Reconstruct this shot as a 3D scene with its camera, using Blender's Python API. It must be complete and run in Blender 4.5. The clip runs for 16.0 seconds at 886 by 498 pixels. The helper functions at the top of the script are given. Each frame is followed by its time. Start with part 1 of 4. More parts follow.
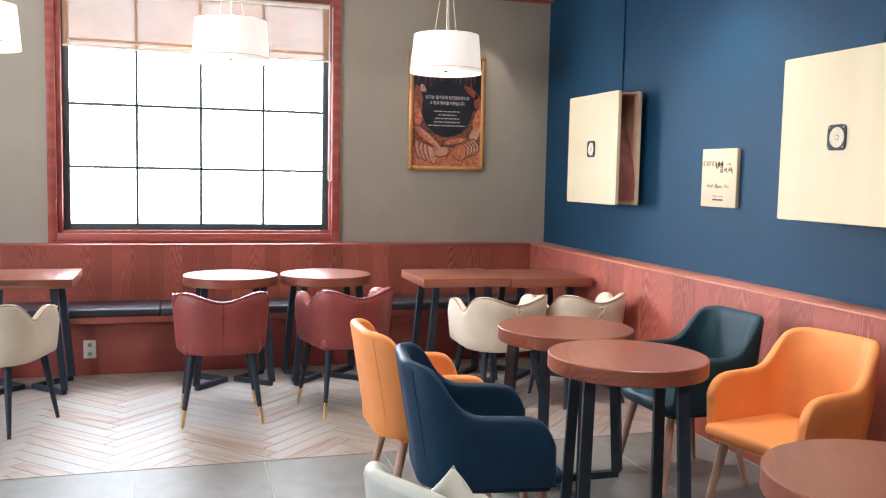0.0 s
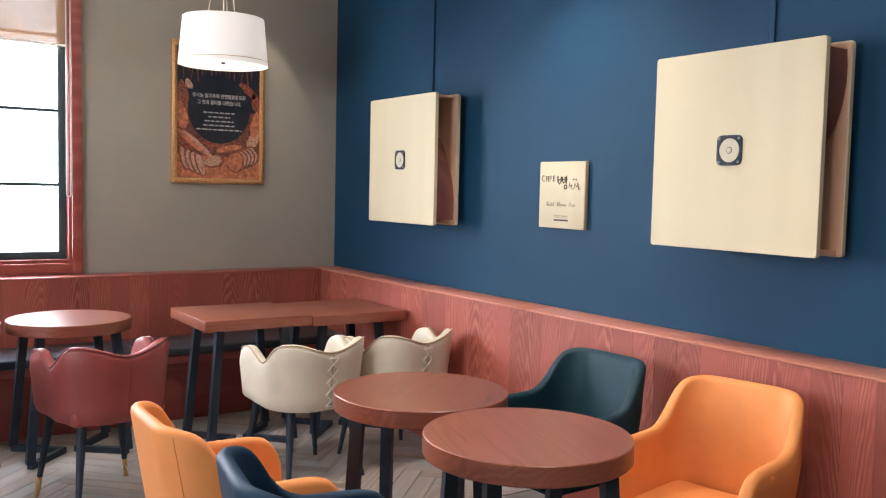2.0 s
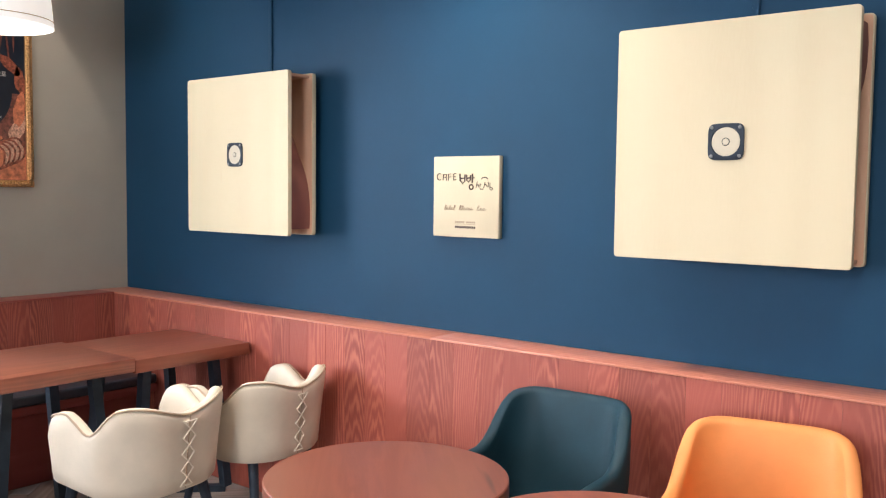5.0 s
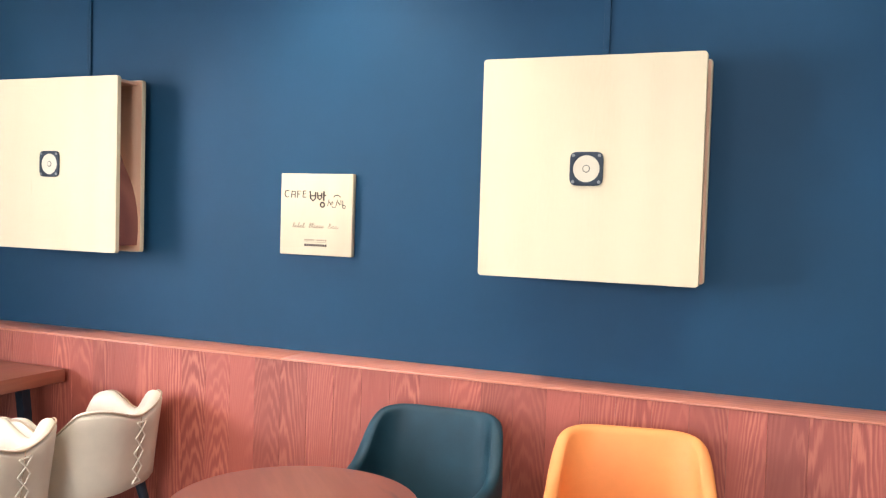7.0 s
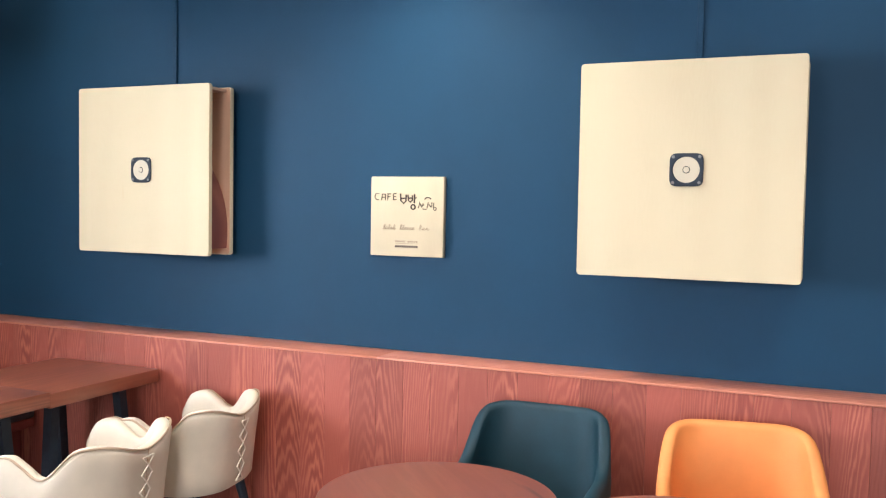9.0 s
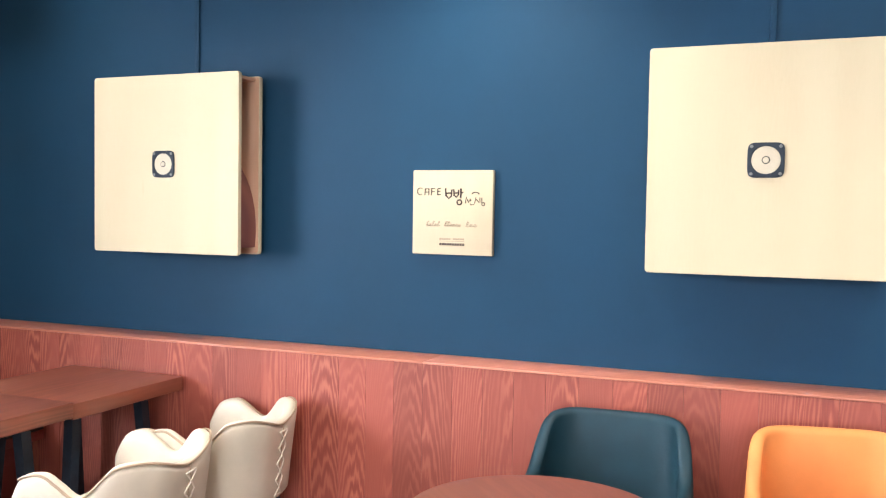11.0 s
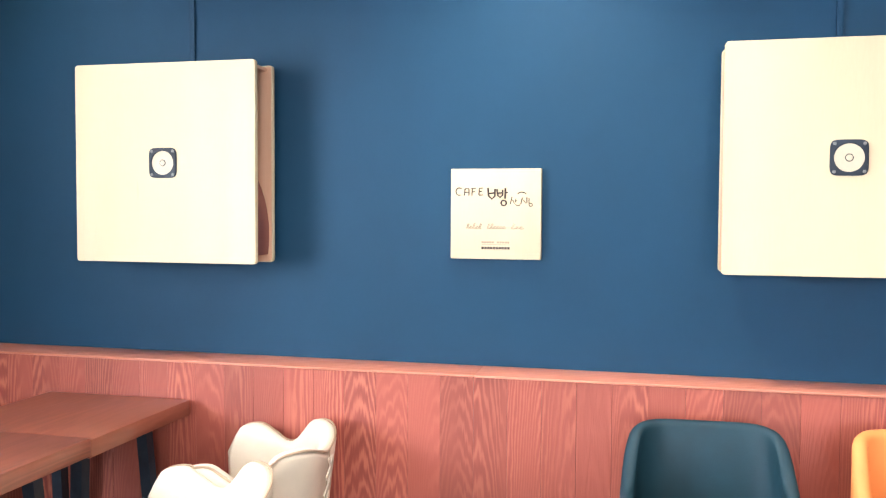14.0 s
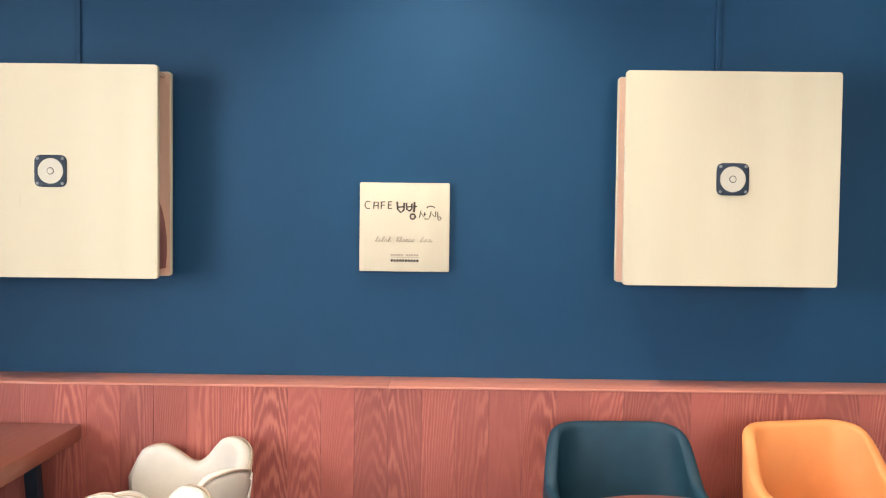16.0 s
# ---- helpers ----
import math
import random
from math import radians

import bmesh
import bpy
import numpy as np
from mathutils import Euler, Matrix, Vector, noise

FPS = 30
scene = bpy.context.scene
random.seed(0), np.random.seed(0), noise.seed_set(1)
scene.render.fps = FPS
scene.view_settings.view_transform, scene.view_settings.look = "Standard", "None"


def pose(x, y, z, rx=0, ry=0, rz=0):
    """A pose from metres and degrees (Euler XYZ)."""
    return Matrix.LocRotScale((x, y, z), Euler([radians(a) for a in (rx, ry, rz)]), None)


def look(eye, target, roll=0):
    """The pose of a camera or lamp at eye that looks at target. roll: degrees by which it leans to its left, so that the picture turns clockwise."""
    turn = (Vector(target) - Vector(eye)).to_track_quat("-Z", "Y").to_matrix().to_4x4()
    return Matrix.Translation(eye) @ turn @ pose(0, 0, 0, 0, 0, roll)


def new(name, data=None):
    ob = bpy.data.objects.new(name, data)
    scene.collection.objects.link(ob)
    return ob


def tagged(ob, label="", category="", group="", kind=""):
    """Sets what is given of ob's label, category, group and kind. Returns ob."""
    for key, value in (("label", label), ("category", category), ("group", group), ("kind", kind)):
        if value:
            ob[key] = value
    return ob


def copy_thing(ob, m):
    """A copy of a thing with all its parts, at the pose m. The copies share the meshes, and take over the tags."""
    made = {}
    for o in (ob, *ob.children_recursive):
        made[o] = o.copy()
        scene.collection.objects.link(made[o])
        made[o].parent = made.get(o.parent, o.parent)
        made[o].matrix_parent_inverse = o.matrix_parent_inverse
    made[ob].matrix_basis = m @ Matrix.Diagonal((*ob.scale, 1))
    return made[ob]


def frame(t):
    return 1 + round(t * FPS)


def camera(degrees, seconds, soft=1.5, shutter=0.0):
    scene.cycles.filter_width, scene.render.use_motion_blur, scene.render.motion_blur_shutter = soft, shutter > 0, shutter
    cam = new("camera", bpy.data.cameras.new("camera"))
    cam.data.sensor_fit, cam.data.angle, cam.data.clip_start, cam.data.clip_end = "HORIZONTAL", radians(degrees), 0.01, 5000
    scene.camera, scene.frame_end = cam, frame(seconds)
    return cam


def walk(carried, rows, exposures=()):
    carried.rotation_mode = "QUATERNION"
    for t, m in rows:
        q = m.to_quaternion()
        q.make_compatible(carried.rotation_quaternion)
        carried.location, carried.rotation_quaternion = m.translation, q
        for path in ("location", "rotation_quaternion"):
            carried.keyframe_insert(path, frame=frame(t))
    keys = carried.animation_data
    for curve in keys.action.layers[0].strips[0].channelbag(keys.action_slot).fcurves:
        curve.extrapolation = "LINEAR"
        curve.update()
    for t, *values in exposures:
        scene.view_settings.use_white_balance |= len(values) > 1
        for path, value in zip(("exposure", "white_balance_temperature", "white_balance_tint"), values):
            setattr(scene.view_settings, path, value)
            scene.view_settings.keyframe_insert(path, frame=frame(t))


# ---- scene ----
cam = camera(53.6, 16.0, soft=1.2)
PATH = [
    (0, (-0.073, 0.040, 1.405), (0.505, 1.947, 1.236), 1.2),
    (0.5, (-0.022, 0.354, 1.42), (0.629, 2.237, 1.244), 1.2),
    (1, (-0.064, 0.637, 1.44), (0.816, 2.425, 1.275), 1.5),
    (1.5, (-0.051, 0.854, 1.406), (0.935, 2.587, 1.254), 1.7),
    (2, (-0.027, 1.081, 1.432), (1.083, 2.74, 1.297), 1.3),
    (2.5, (0.006, 1.293, 1.427), (1.226, 2.872, 1.295), 1.7),
    (3, (-0.023, 1.514, 1.449), (1.341, 2.97, 1.316), 1.7),
    (5.3, (0.008, 2.298, 1.438), (1.634, 3.456, 1.31), 0.7),
    (5.5, (-0.025, 2.37, 1.452), (1.654, 3.449, 1.324), 0.8),
    (6, (-0.105, 2.514, 1.448), (1.679, 3.41, 1.321), 1.1),
    (6.5, (-0.132, 2.536, 1.432), (1.698, 3.335, 1.325), 1.6),
    (7, (-0.201, 2.508, 1.447), (1.642, 3.28, 1.361), 1.7),
    (7.5, (-0.313, 2.473, 1.44), (1.525, 3.258, 1.353), 2.0),
    (8, (-0.349, 2.504, 1.45), (1.478, 3.312, 1.348), 2.0),
    (8.5, (-0.359, 2.628, 1.467), (1.461, 3.452, 1.371), 1.7),
    (9, (-0.395, 2.758, 1.463), (1.435, 3.558, 1.366), 1.0),
    (9.5, (-0.39, 2.81, 1.445), (1.44, 3.611, 1.344), 0.6),
    (9.7, (-0.377, 2.834, 1.439), (1.45, 3.642, 1.336), 0.6),
    (11.8, (-0.313, 3.336, 1.417), (1.599, 3.918, 1.359), 0.8),
    (12, (-0.345, 3.395, 1.419), (1.587, 3.911, 1.365), 0.6),
    (12.5, (-0.391, 3.468, 1.43), (1.572, 3.846, 1.365), 0.1),
    (13, (-0.403, 3.472, 1.422), (1.561, 3.846, 1.356), 0.2),
    (13.5, (-0.363, 3.57, 1.413), (1.581, 4.032, 1.337), 0.2),
    (14, (-0.286, 3.78, 1.434), (1.656, 4.248, 1.344), 0.3),
    (14.5, (-0.249, 3.945, 1.419), (1.722, 4.275, 1.34), 0.3),
    (15, (-0.29, 4.154, 1.463), (1.703, 4.288, 1.367), 0.1),
    (15.5, (-0.352, 4.182, 1.458), (1.644, 4.245, 1.36), 0.4),
    (16, (-0.391, 4.176, 1.46), (1.608, 4.189, 1.386), 0.7),
]
EXPOSURES = [(0, 0.28, 6150, 12), (0.5, 0.37, 6150, 12), (1, 0.33, 6150, 12), (1.5, 0.17, 6150, 12), (2, -0.01, 6150, 12), (2.5, 0.15, 6150, 12), (3, 0.31, 6150, 12), (5.5, 0.19, 6150, 12), (6, 0.17, 6150, 12), (6.5, 0.25, 6150, 12), (7, 0.45, 6150, 12), (7.5, 0.45, 6150, 12), (8, 0.27, 6150, 12), (8.5, 0.19, 6150, 12), (9, 0.21, 6150, 12), (9.5, 0.27, 6150, 12), (12, 0.39, 6150, 12), (12.5, 0.23, 6150, 12), (13, 0.13, 6150, 12), (13.5, 0.41, 6150, 12), (14, 0.65, 6150, 12), (14.5, 0.61, 6150, 12), (15, 0.25, 6150, 12), (15.5, 0.13, 6150, 12), (16, 0.15, 6150, 12)]
walk(cam, [(t, look(eye, target, roll)) for t, eye, target, roll in PATH], EXPOSURES)

# ---- light ----
world = bpy.data.worlds.new("sky")
scene.world = world
world.use_nodes = True
wn = world.node_tree
sky = wn.nodes.new("ShaderNodeTexSky")
sky.sky_type, sky.sun_disc = "NISHITA", False
sky.sun_elevation, sky.sun_rotation = radians(48), radians(200)
wn.links.new(sky.outputs["Color"], wn.nodes["Background"].inputs["Color"])
wn.nodes["Background"].inputs["Strength"].default_value = 0.12


def lamp(name, kind, m, watts, colour, **more):
    data = bpy.data.lights.new(name, kind)
    data.energy, data.color = watts, colour
    if kind == "AREA":
        data.shape, data.size, data.size_y = "RECTANGLE", more["size"], more["size_y"]
    elif kind == "SPOT":
        data.spot_size, data.spot_blend, data.shadow_soft_size = radians(more["cone"]), more["blend"], more["soft"]
    elif kind == "POINT":
        data.shadow_soft_size = more["soft"]
    else:
        data.angle = radians(more["angle"])
    ob = new(name, data)
    ob.matrix_world = m
    return ob


DAY, WARM = (0.90, 0.95, 1.0), (1.0, 0.80, 0.58)
lamp("sun", "SUN", look((0, 0, 9), (2.0, 5.2, 0)), 1.0, (1.0, 0.95, 0.88), angle=12)
lamp("window_daylight", "AREA", look((0.095, 7.06, 1.59), (0.095, 0, 1.59)), 132, DAY, size=1.98, size_y=1.36)
for yy, watts in ((2.2, 150), (5.0, 60)):
    lamp("west_window_daylight", "AREA", look((-4.93, yy, 1.75), (0, yy, 0.9)), watts, (0.96, 0.97, 1.0), size=1.8, size_y=1.8)
SPOT_TONE = (1.0, 0.90, 0.78)
# Beams out in the room are added, unseen, to brighten floor and furniture.
for x, y, w in ((2.30, 4.18, 88), (2.42, 6.12, 12), (2.42, 2.62, 16), (-0.6, 3.0, 40), (0.8, 4.3, 128), (1.6, 2.4, 86), (1.25, 0.9, 85), (2.0, 3.3, 14)):
    lamp("downlight_and_fill_beam", "SPOT", look((x, y, 2.80), (x + (0.14 if x > 2 else 0.0), y, 0)), w, SPOT_TONE, cone=112, blend=0.85, soft=0.05)
lamp("downlight_and_fill_beam", "SPOT", look((2.33, 6.60, 2.81), (2.30, 6.86, 0)), 15, (1.0, 0.82, 0.66), cone=52, blend=0.25, soft=0.03)


# ---- materials ----
def material(name):
    m = bpy.data.materials.new(name)
    m.use_nodes = True
    t = m.node_tree
    return m, t, t.nodes["Principled BSDF"]


def node(t, kind, **sets):
    n = t.nodes.new(kind)
    for key, value in sets.items():
        n.inputs[key.replace("_", " ")].default_value = value
    return n


def ramp(t, source, stops):
    n = t.nodes.new("ShaderNodeValToRGB")
    while len(n.color_ramp.elements) < len(stops):
        n.color_ramp.elements.new(0.5)
    for e, (at, c) in zip(n.color_ramp.elements, stops):
        e.position, e.color = at, (*c, 1)
    t.links.new(source, n.inputs["Fac"])
    return n.outputs["Color"]


def bump(t, source, strength, distance, shader):
    n = node(t, "ShaderNodeBump", Strength=strength, Distance=distance)
    t.links.new(source, n.inputs["Height"])
    t.links.new(n.outputs["Normal"], shader.inputs["Normal"])


def local(t, scale, spread=0.0):
    """Object coordinates, scaled, and shifted by a random amount for each object."""
    co = t.nodes.new("ShaderNodeTexCoord")
    mul = t.nodes.new("ShaderNodeVectorMath")
    mul.operation = "MULTIPLY"
    mul.inputs[1].default_value = scale
    if spread:
        info = t.nodes.new("ShaderNodeObjectInfo")
        white = t.nodes.new("ShaderNodeTexWhiteNoise")
        white.noise_dimensions = "1D"
        t.links.new(info.outputs["Random"], white.inputs["W"])
        add = t.nodes.new("ShaderNodeVectorMath")
        add.operation = "MULTIPLY_ADD"
        add.inputs[1].default_value = spread if isinstance(spread, tuple) else (spread,) * 3
        t.links.new(white.outputs["Color"], add.inputs[0])
        t.links.new(co.outputs["Object"], add.inputs[2])
        t.links.new(add.outputs[0], mul.inputs[0])
    else:
        t.links.new(co.outputs["Object"], mul.inputs[0])
    return mul.outputs[0]


def plain(name, colour, rough=0.5, metal=0.0, vary=0.12, scale=6.0, grain=0.0, grain_size=220.0, coat=0.0, spec=0.5):
    """A paint, plastic, leather or metal: slow mottling, and fine relief."""
    m, t, s = material(name)
    co = local(t, (1, 1, 1), 3.0)
    n = node(t, "ShaderNodeTexNoise", Scale=scale, Detail=5.0, Roughness=0.6)
    t.links.new(co, n.inputs["Vector"])
    lo, hi = [tuple(min(1, c * k) for c in colour) for k in (1 - vary, 1 + vary)]
    t.links.new(ramp(t, n.outputs["Fac"], ((0.3, lo), (0.7, hi))), s.inputs["Base Color"])
    r = node(t, "ShaderNodeMapRange", To_Min=max(0.02, rough - 0.07), To_Max=min(1, rough + 0.07))
    t.links.new(n.outputs["Fac"], r.inputs["Value"])
    t.links.new(r.outputs[0], s.inputs["Roughness"])
    s.inputs["Metallic"].default_value = metal
    s.inputs["Specular IOR Level"].default_value = spec
    s.inputs["Coat Weight"].default_value = coat
    if grain:
        g = node(t, "ShaderNodeTexNoise", Scale=grain_size, Detail=3.0)
        t.links.new(co, g.inputs["Vector"])
        bump(t, g.outputs["Fac"], grain, 0.002, s)
    return m


def timber(name, dark, mid, light, rough=0.45, along="Z", rings=26.0, stretch=0.10, relief=0.25, spread=(0.16, 0.05, 1.1), tint=0.12, coat=0.0, fine_part=0.42, warp_by=0.05, patchy=0.0, wobble=2.2, knots=None, alt=None, shift=(-0.08, 0.02, -0.95)):
    """Sawn boards: arched growth rings, pores along the grain, a random tone for each board."""
    m, t, s = material(name)
    k = {"X": (stretch, 1, 1), "Y": (1, stretch, 1), "Z": (1, 1, stretch)}[along]
    co = local(t, k, spread)
    off = t.nodes.new("ShaderNodeVectorMath")
    off.inputs[1].default_value = [a * b for a, b in zip(shift, k)]
    t.links.new(co, off.inputs[0])
    co = off.outputs[0]
    warp = node(t, "ShaderNodeTexNoise", Scale=6.0, Detail=3.0)
    warp.noise_dimensions = "4D"
    seed = t.nodes.new("ShaderNodeObjectInfo")
    many = t.nodes.new("ShaderNodeMath")
    many.operation = "MULTIPLY"
    many.inputs[1].default_value = 60.0
    t.links.new(seed.outputs["Random"], many.inputs[0])
    t.links.new(many.outputs[0], warp.inputs["W"])
    t.links.new(co, warp.inputs["Vector"])
    push = t.nodes.new("ShaderNodeVectorMath")
    push.operation = "MULTIPLY_ADD"
    push.inputs[1].default_value = (warp_by,) * 3
    t.links.new(warp.outputs["Color"], push.inputs[0])
    t.links.new(co, push.inputs[2])
    w = node(t, "ShaderNodeTexWave", Scale=rings, Distortion=wobble, Detail=2.5, Detail_Scale=2.0)
    w.wave_type, w.rings_direction, w.wave_profile = "RINGS", "SPHERICAL", "SIN"
    t.links.new(push.outputs[0], w.inputs["Vector"])
    fine = node(t, "ShaderNodeTexNoise", Scale=130.0, Detail=4.0, Roughness=0.7)
    t.links.new(co, fine.inputs["Vector"])
    mix = t.nodes.new("ShaderNodeMix")
    mix.inputs["Factor"].default_value = fine_part
    t.links.new(w.outputs["Fac"], mix.inputs["A"])
    t.links.new(fine.outputs["Fac"], mix.inputs["B"])
    colour = ramp(t, mix.outputs["Result"], ((0.18, dark), (0.5, mid), (0.82, light)))
    slow = node(t, "ShaderNodeTexNoise", Scale=1.7, Detail=2.0)
    t.links.new(co, slow.inputs["Vector"])
    if patchy:
        where = node(t, "ShaderNodeTexNoise", Scale=7.0, Detail=1.0)
        where.noise_dimensions = "4D"
        t.links.new(co, where.inputs["Vector"])
        t.links.new(many.outputs[0], where.inputs["W"])
        show = node(t, "ShaderNodeMapRange", From_Min=0.44, From_Max=0.66, To_Min=patchy, To_Max=1.0)
        t.links.new(where.outputs["Fac"], show.inputs["Value"])
        blend = t.nodes.new("ShaderNodeMix")
        blend.data_type = "RGBA"
        blend.inputs[6].default_value = (*mid, 1)
        t.links.new(show.outputs[0], blend.inputs[0])
        t.links.new(colour, blend.inputs[7])
        colour = blend.outputs[2]
    info = t.nodes.new("ShaderNodeObjectInfo")
    hsv = t.nodes.new("ShaderNodeHueSaturation")
    add = t.nodes.new("ShaderNodeMath")
    add.operation = "ADD"
    t.links.new(info.outputs["Random"], add.inputs[0])
    t.links.new(slow.outputs["Fac"], add.inputs[1])
    val = node(t, "ShaderNodeMapRange", From_Min=0.2, From_Max=1.8, To_Min=1 - tint, To_Max=1 + tint)
    t.links.new(add.outputs[0], val.inputs["Value"])
    t.links.new(val.outputs[0], hsv.inputs["Value"])
    t.links.new(colour, hsv.inputs["Color"])
    last = hsv.outputs["Color"]
    if alt:
        tone = t.nodes.new("ShaderNodeMix")
        tone.data_type = "RGBA"
        t.links.new(info.outputs["Random"], tone.inputs[0])
        t.links.new(last, tone.inputs[6])
        tone.inputs[7].default_value = (*alt, 1)
        last = tone.outputs[2]
    if knots:
        dark_spot, low, high, size = knots
        spot = node(t, "ShaderNodeTexNoise", Scale=size, Detail=2.0)
        t.links.new(co, spot.inputs["Vector"])
        mask = node(t, "ShaderNodeMapRange", From_Min=low, From_Max=high)
        t.links.new(spot.outputs["Fac"], mask.inputs["Value"])
        over = t.nodes.new("ShaderNodeMix")
        over.data_type = "RGBA"
        t.links.new(mask.outputs[0], over.inputs[0])
        t.links.new(last, over.inputs[6])
        over.inputs[7].default_value = (*dark_spot, 1)
        last = over.outputs[2]
    t.links.new(last, s.inputs["Base Color"])
    s.inputs["Roughness"].default_value = rough
    s.inputs["Coat Weight"].default_value = coat
    s.inputs["Coat Roughness"].default_value = 0.25
    bump(t, mix.outputs["Result"], relief, 0.003, s)
    return m


RED_WOOD = timber("red_stained_ash", (0.262, 0.055, 0.039), (0.328, 0.077, 0.051), (0.47, 0.140, 0.085), 0.5, "Z", rings=50, stretch=0.095, relief=0.2, fine_part=0.34, warp_by=0.08, patchy=0.10, tint=0.26, wobble=3.4)
# East ledge boards: tone raised for the downlight that grazes their top.
RED_WOOD_Y_LIT = timber("red_stained_ledge_lit", (0.52, 0.185, 0.115), (0.56, 0.205, 0.13), (0.60, 0.23, 0.15), 0.38, "Y", rings=10, relief=0.06)
RED_WOOD_X = timber("red_stained_trim", (0.27, 0.06, 0.046), (0.30, 0.07, 0.054), (0.35, 0.095, 0.07), 0.42, "X", rings=12, relief=0.1)
TABLE_WOOD = timber("brown_table_top", (0.165, 0.046, 0.025), (0.22, 0.065, 0.036), (0.275, 0.088, 0.050), 0.33, "X", rings=13, stretch=0.10, relief=0.02, coat=0.22, fine_part=0.6, warp_by=0.20, tint=0.22, wobble=5.0, patchy=0.25,  spread=(1.1, 0.5, 0.05), shift=(-0.5, -0.25, 0.02), knots=((0.06, 0.024, 0.017), 0.66, 0.73, 13.0))
OAK_LEG = timber("oak_leg", (0.36, 0.215, 0.155), (0.41, 0.255, 0.19), (0.46, 0.295, 0.22), 0.5, "Z", rings=8, relief=0.05)
BIRCH = timber("birch_plywood", (0.595, 0.502, 0.325), (0.622, 0.534, 0.350), (0.645, 0.560, 0.372), 0.68, "Z", rings=3, stretch=0.16, relief=0.012, tint=0.05, fine_part=0.55, patchy=0.3, knots=((0.54, 0.38, 0.23), 0.71, 0.80, 11.0))
BIRCH_PLAIN = timber("plain_birch_plywood", (0.54, 0.458, 0.304), (0.56, 0.478, 0.318), (0.58, 0.497, 0.332), 0.68, "Z", rings=3, stretch=0.16, relief=0.012, tint=0.03, fine_part=0.6)
# Inside faces and horn carry the shade between the plates in their colour.
BIRCH_SHADED = timber("birch_inside_shaded", (0.56, 0.33, 0.215), (0.60, 0.36, 0.235), (0.64, 0.40, 0.265), 0.6, "Z", rings=4, relief=0.03, tint=0.05)
HORN = timber("red_brown_horn", (0.16, 0.055, 0.045), (0.19, 0.068, 0.052), (0.22, 0.082, 0.062), 0.5, "Z", rings=5, relief=0.03, tint=0.05)
FLOOR_WOOD = timber("weathered_floor_plank", (0.24, 0.180, 0.140), (0.290, 0.221, 0.175), (0.34, 0.265, 0.213), 0.5, "X", rings=14, stretch=0.08, relief=0.08, tint=0.20, fine_part=0.3, alt=(0.275, 0.262, 0.25), spread=(1.0, 0.15, 0.05), shift=(-0.5, -0.08, 0.02))
BLUE = plain("blue_wall_paint", (0.0075, 0.046, 0.095), 0.6, spec=0.22, vary=0.08, scale=1.6, grain=0.12, grain_size=90)
GREY = plain("taupe_wall_paint", (0.355, 0.332, 0.275), 0.75, vary=0.07, scale=1.4, grain=0.15, grain_size=110)
PALE = plain("pale_wall_paint", (0.55, 0.51, 0.46), 0.8, vary=0.05, scale=1.2, grain=0.1, grain_size=120)
TILE = plain("dark_grey_floor_tile", (0.165, 0.168, 0.162), 0.5, vary=0.16, scale=9.0, grain=0.06, grain_size=60)
GROUT = plain("pale_grout", (0.46, 0.45, 0.42), 0.9, vary=0.1)
JOINT = plain("dark_plank_joint", (0.17, 0.13, 0.10), 0.9, vary=0.1)
STEEL = plain("black_painted_steel", (0.019, 0.029, 0.043), 0.5, spec=0.3, vary=0.25, scale=20, grain=0.05)
SASH = plain("dark_window_steel", (0.05, 0.075, 0.08), 0.5, vary=0.15)
BRASS = plain("brass_tip", (0.72, 0.50, 0.22), 0.28, metal=1.0, vary=0.1)
CREAM = plain("cream_leather", (0.62, 0.545, 0.43), 0.5, vary=0.06, scale=9, grain=0.18)
PIPING = plain("cream_cord", (0.74, 0.68, 0.57), 0.5, vary=0.05)
SEAM = plain("tan_piping", (0.40, 0.29, 0.19), 0.5, vary=0.1)
RED_HIDE = plain("oxblood_leather", (0.255, 0.050, 0.044), 0.46, vary=0.12, scale=9, grain=0.18)
RED_PIPE = plain("oxblood_piping", (0.20, 0.032, 0.03), 0.45, vary=0.1)
ORANGE = plain("orange_leather", (0.73, 0.268, 0.078), 0.58, spec=0.3, vary=0.06, scale=9, grain=0.15)
TEAL = plain("teal_leather", (0.009, 0.036, 0.051), 0.55, spec=0.28, vary=0.14, scale=9, grain=0.18)
PALE_HIDE = plain("pale_grey_leather", (0.50, 0.515, 0.46), 0.5, vary=0.06, scale=9, grain=0.15)
NAVY = plain("navy_leather", (0.0065, 0.031, 0.066), 0.55, spec=0.22, vary=0.14, scale=9, grain=0.18)
BENCH_HIDE = plain("black_bench_vinyl", (0.03, 0.038, 0.05), 0.35, vary=0.15, scale=8, grain=0.15)
WHITE = plain("white_plastic", (0.72, 0.70, 0.66), 0.4, vary=0.04)
SOCKET = plain("grey_socket_plastic", (0.30, 0.29, 0.27), 0.5, vary=0.1)
SCRIPT_INK = plain("brown_script_ink", (0.24, 0.16, 0.105), 0.7, vary=0.1)
ZINC = plain("zinc_screw", (0.20, 0.205, 0.20), 0.4, metal=0.5, vary=0.1)
GOLD = plain("gilt_frame", (0.82, 0.37, 0.15), 0.34, metal=0.75, vary=0.6, scale=130, grain=0.4)
CONE = plain("paper_cone", (0.55, 0.49, 0.36), 0.7, vary=0.05, scale=20)
INK = plain("dark_brown_ink", (0.05, 0.032, 0.026), 0.7, vary=0.1)
FAINT_INK = plain("pale_brown_ink", (0.34, 0.25, 0.17), 0.7, vary=0.1)
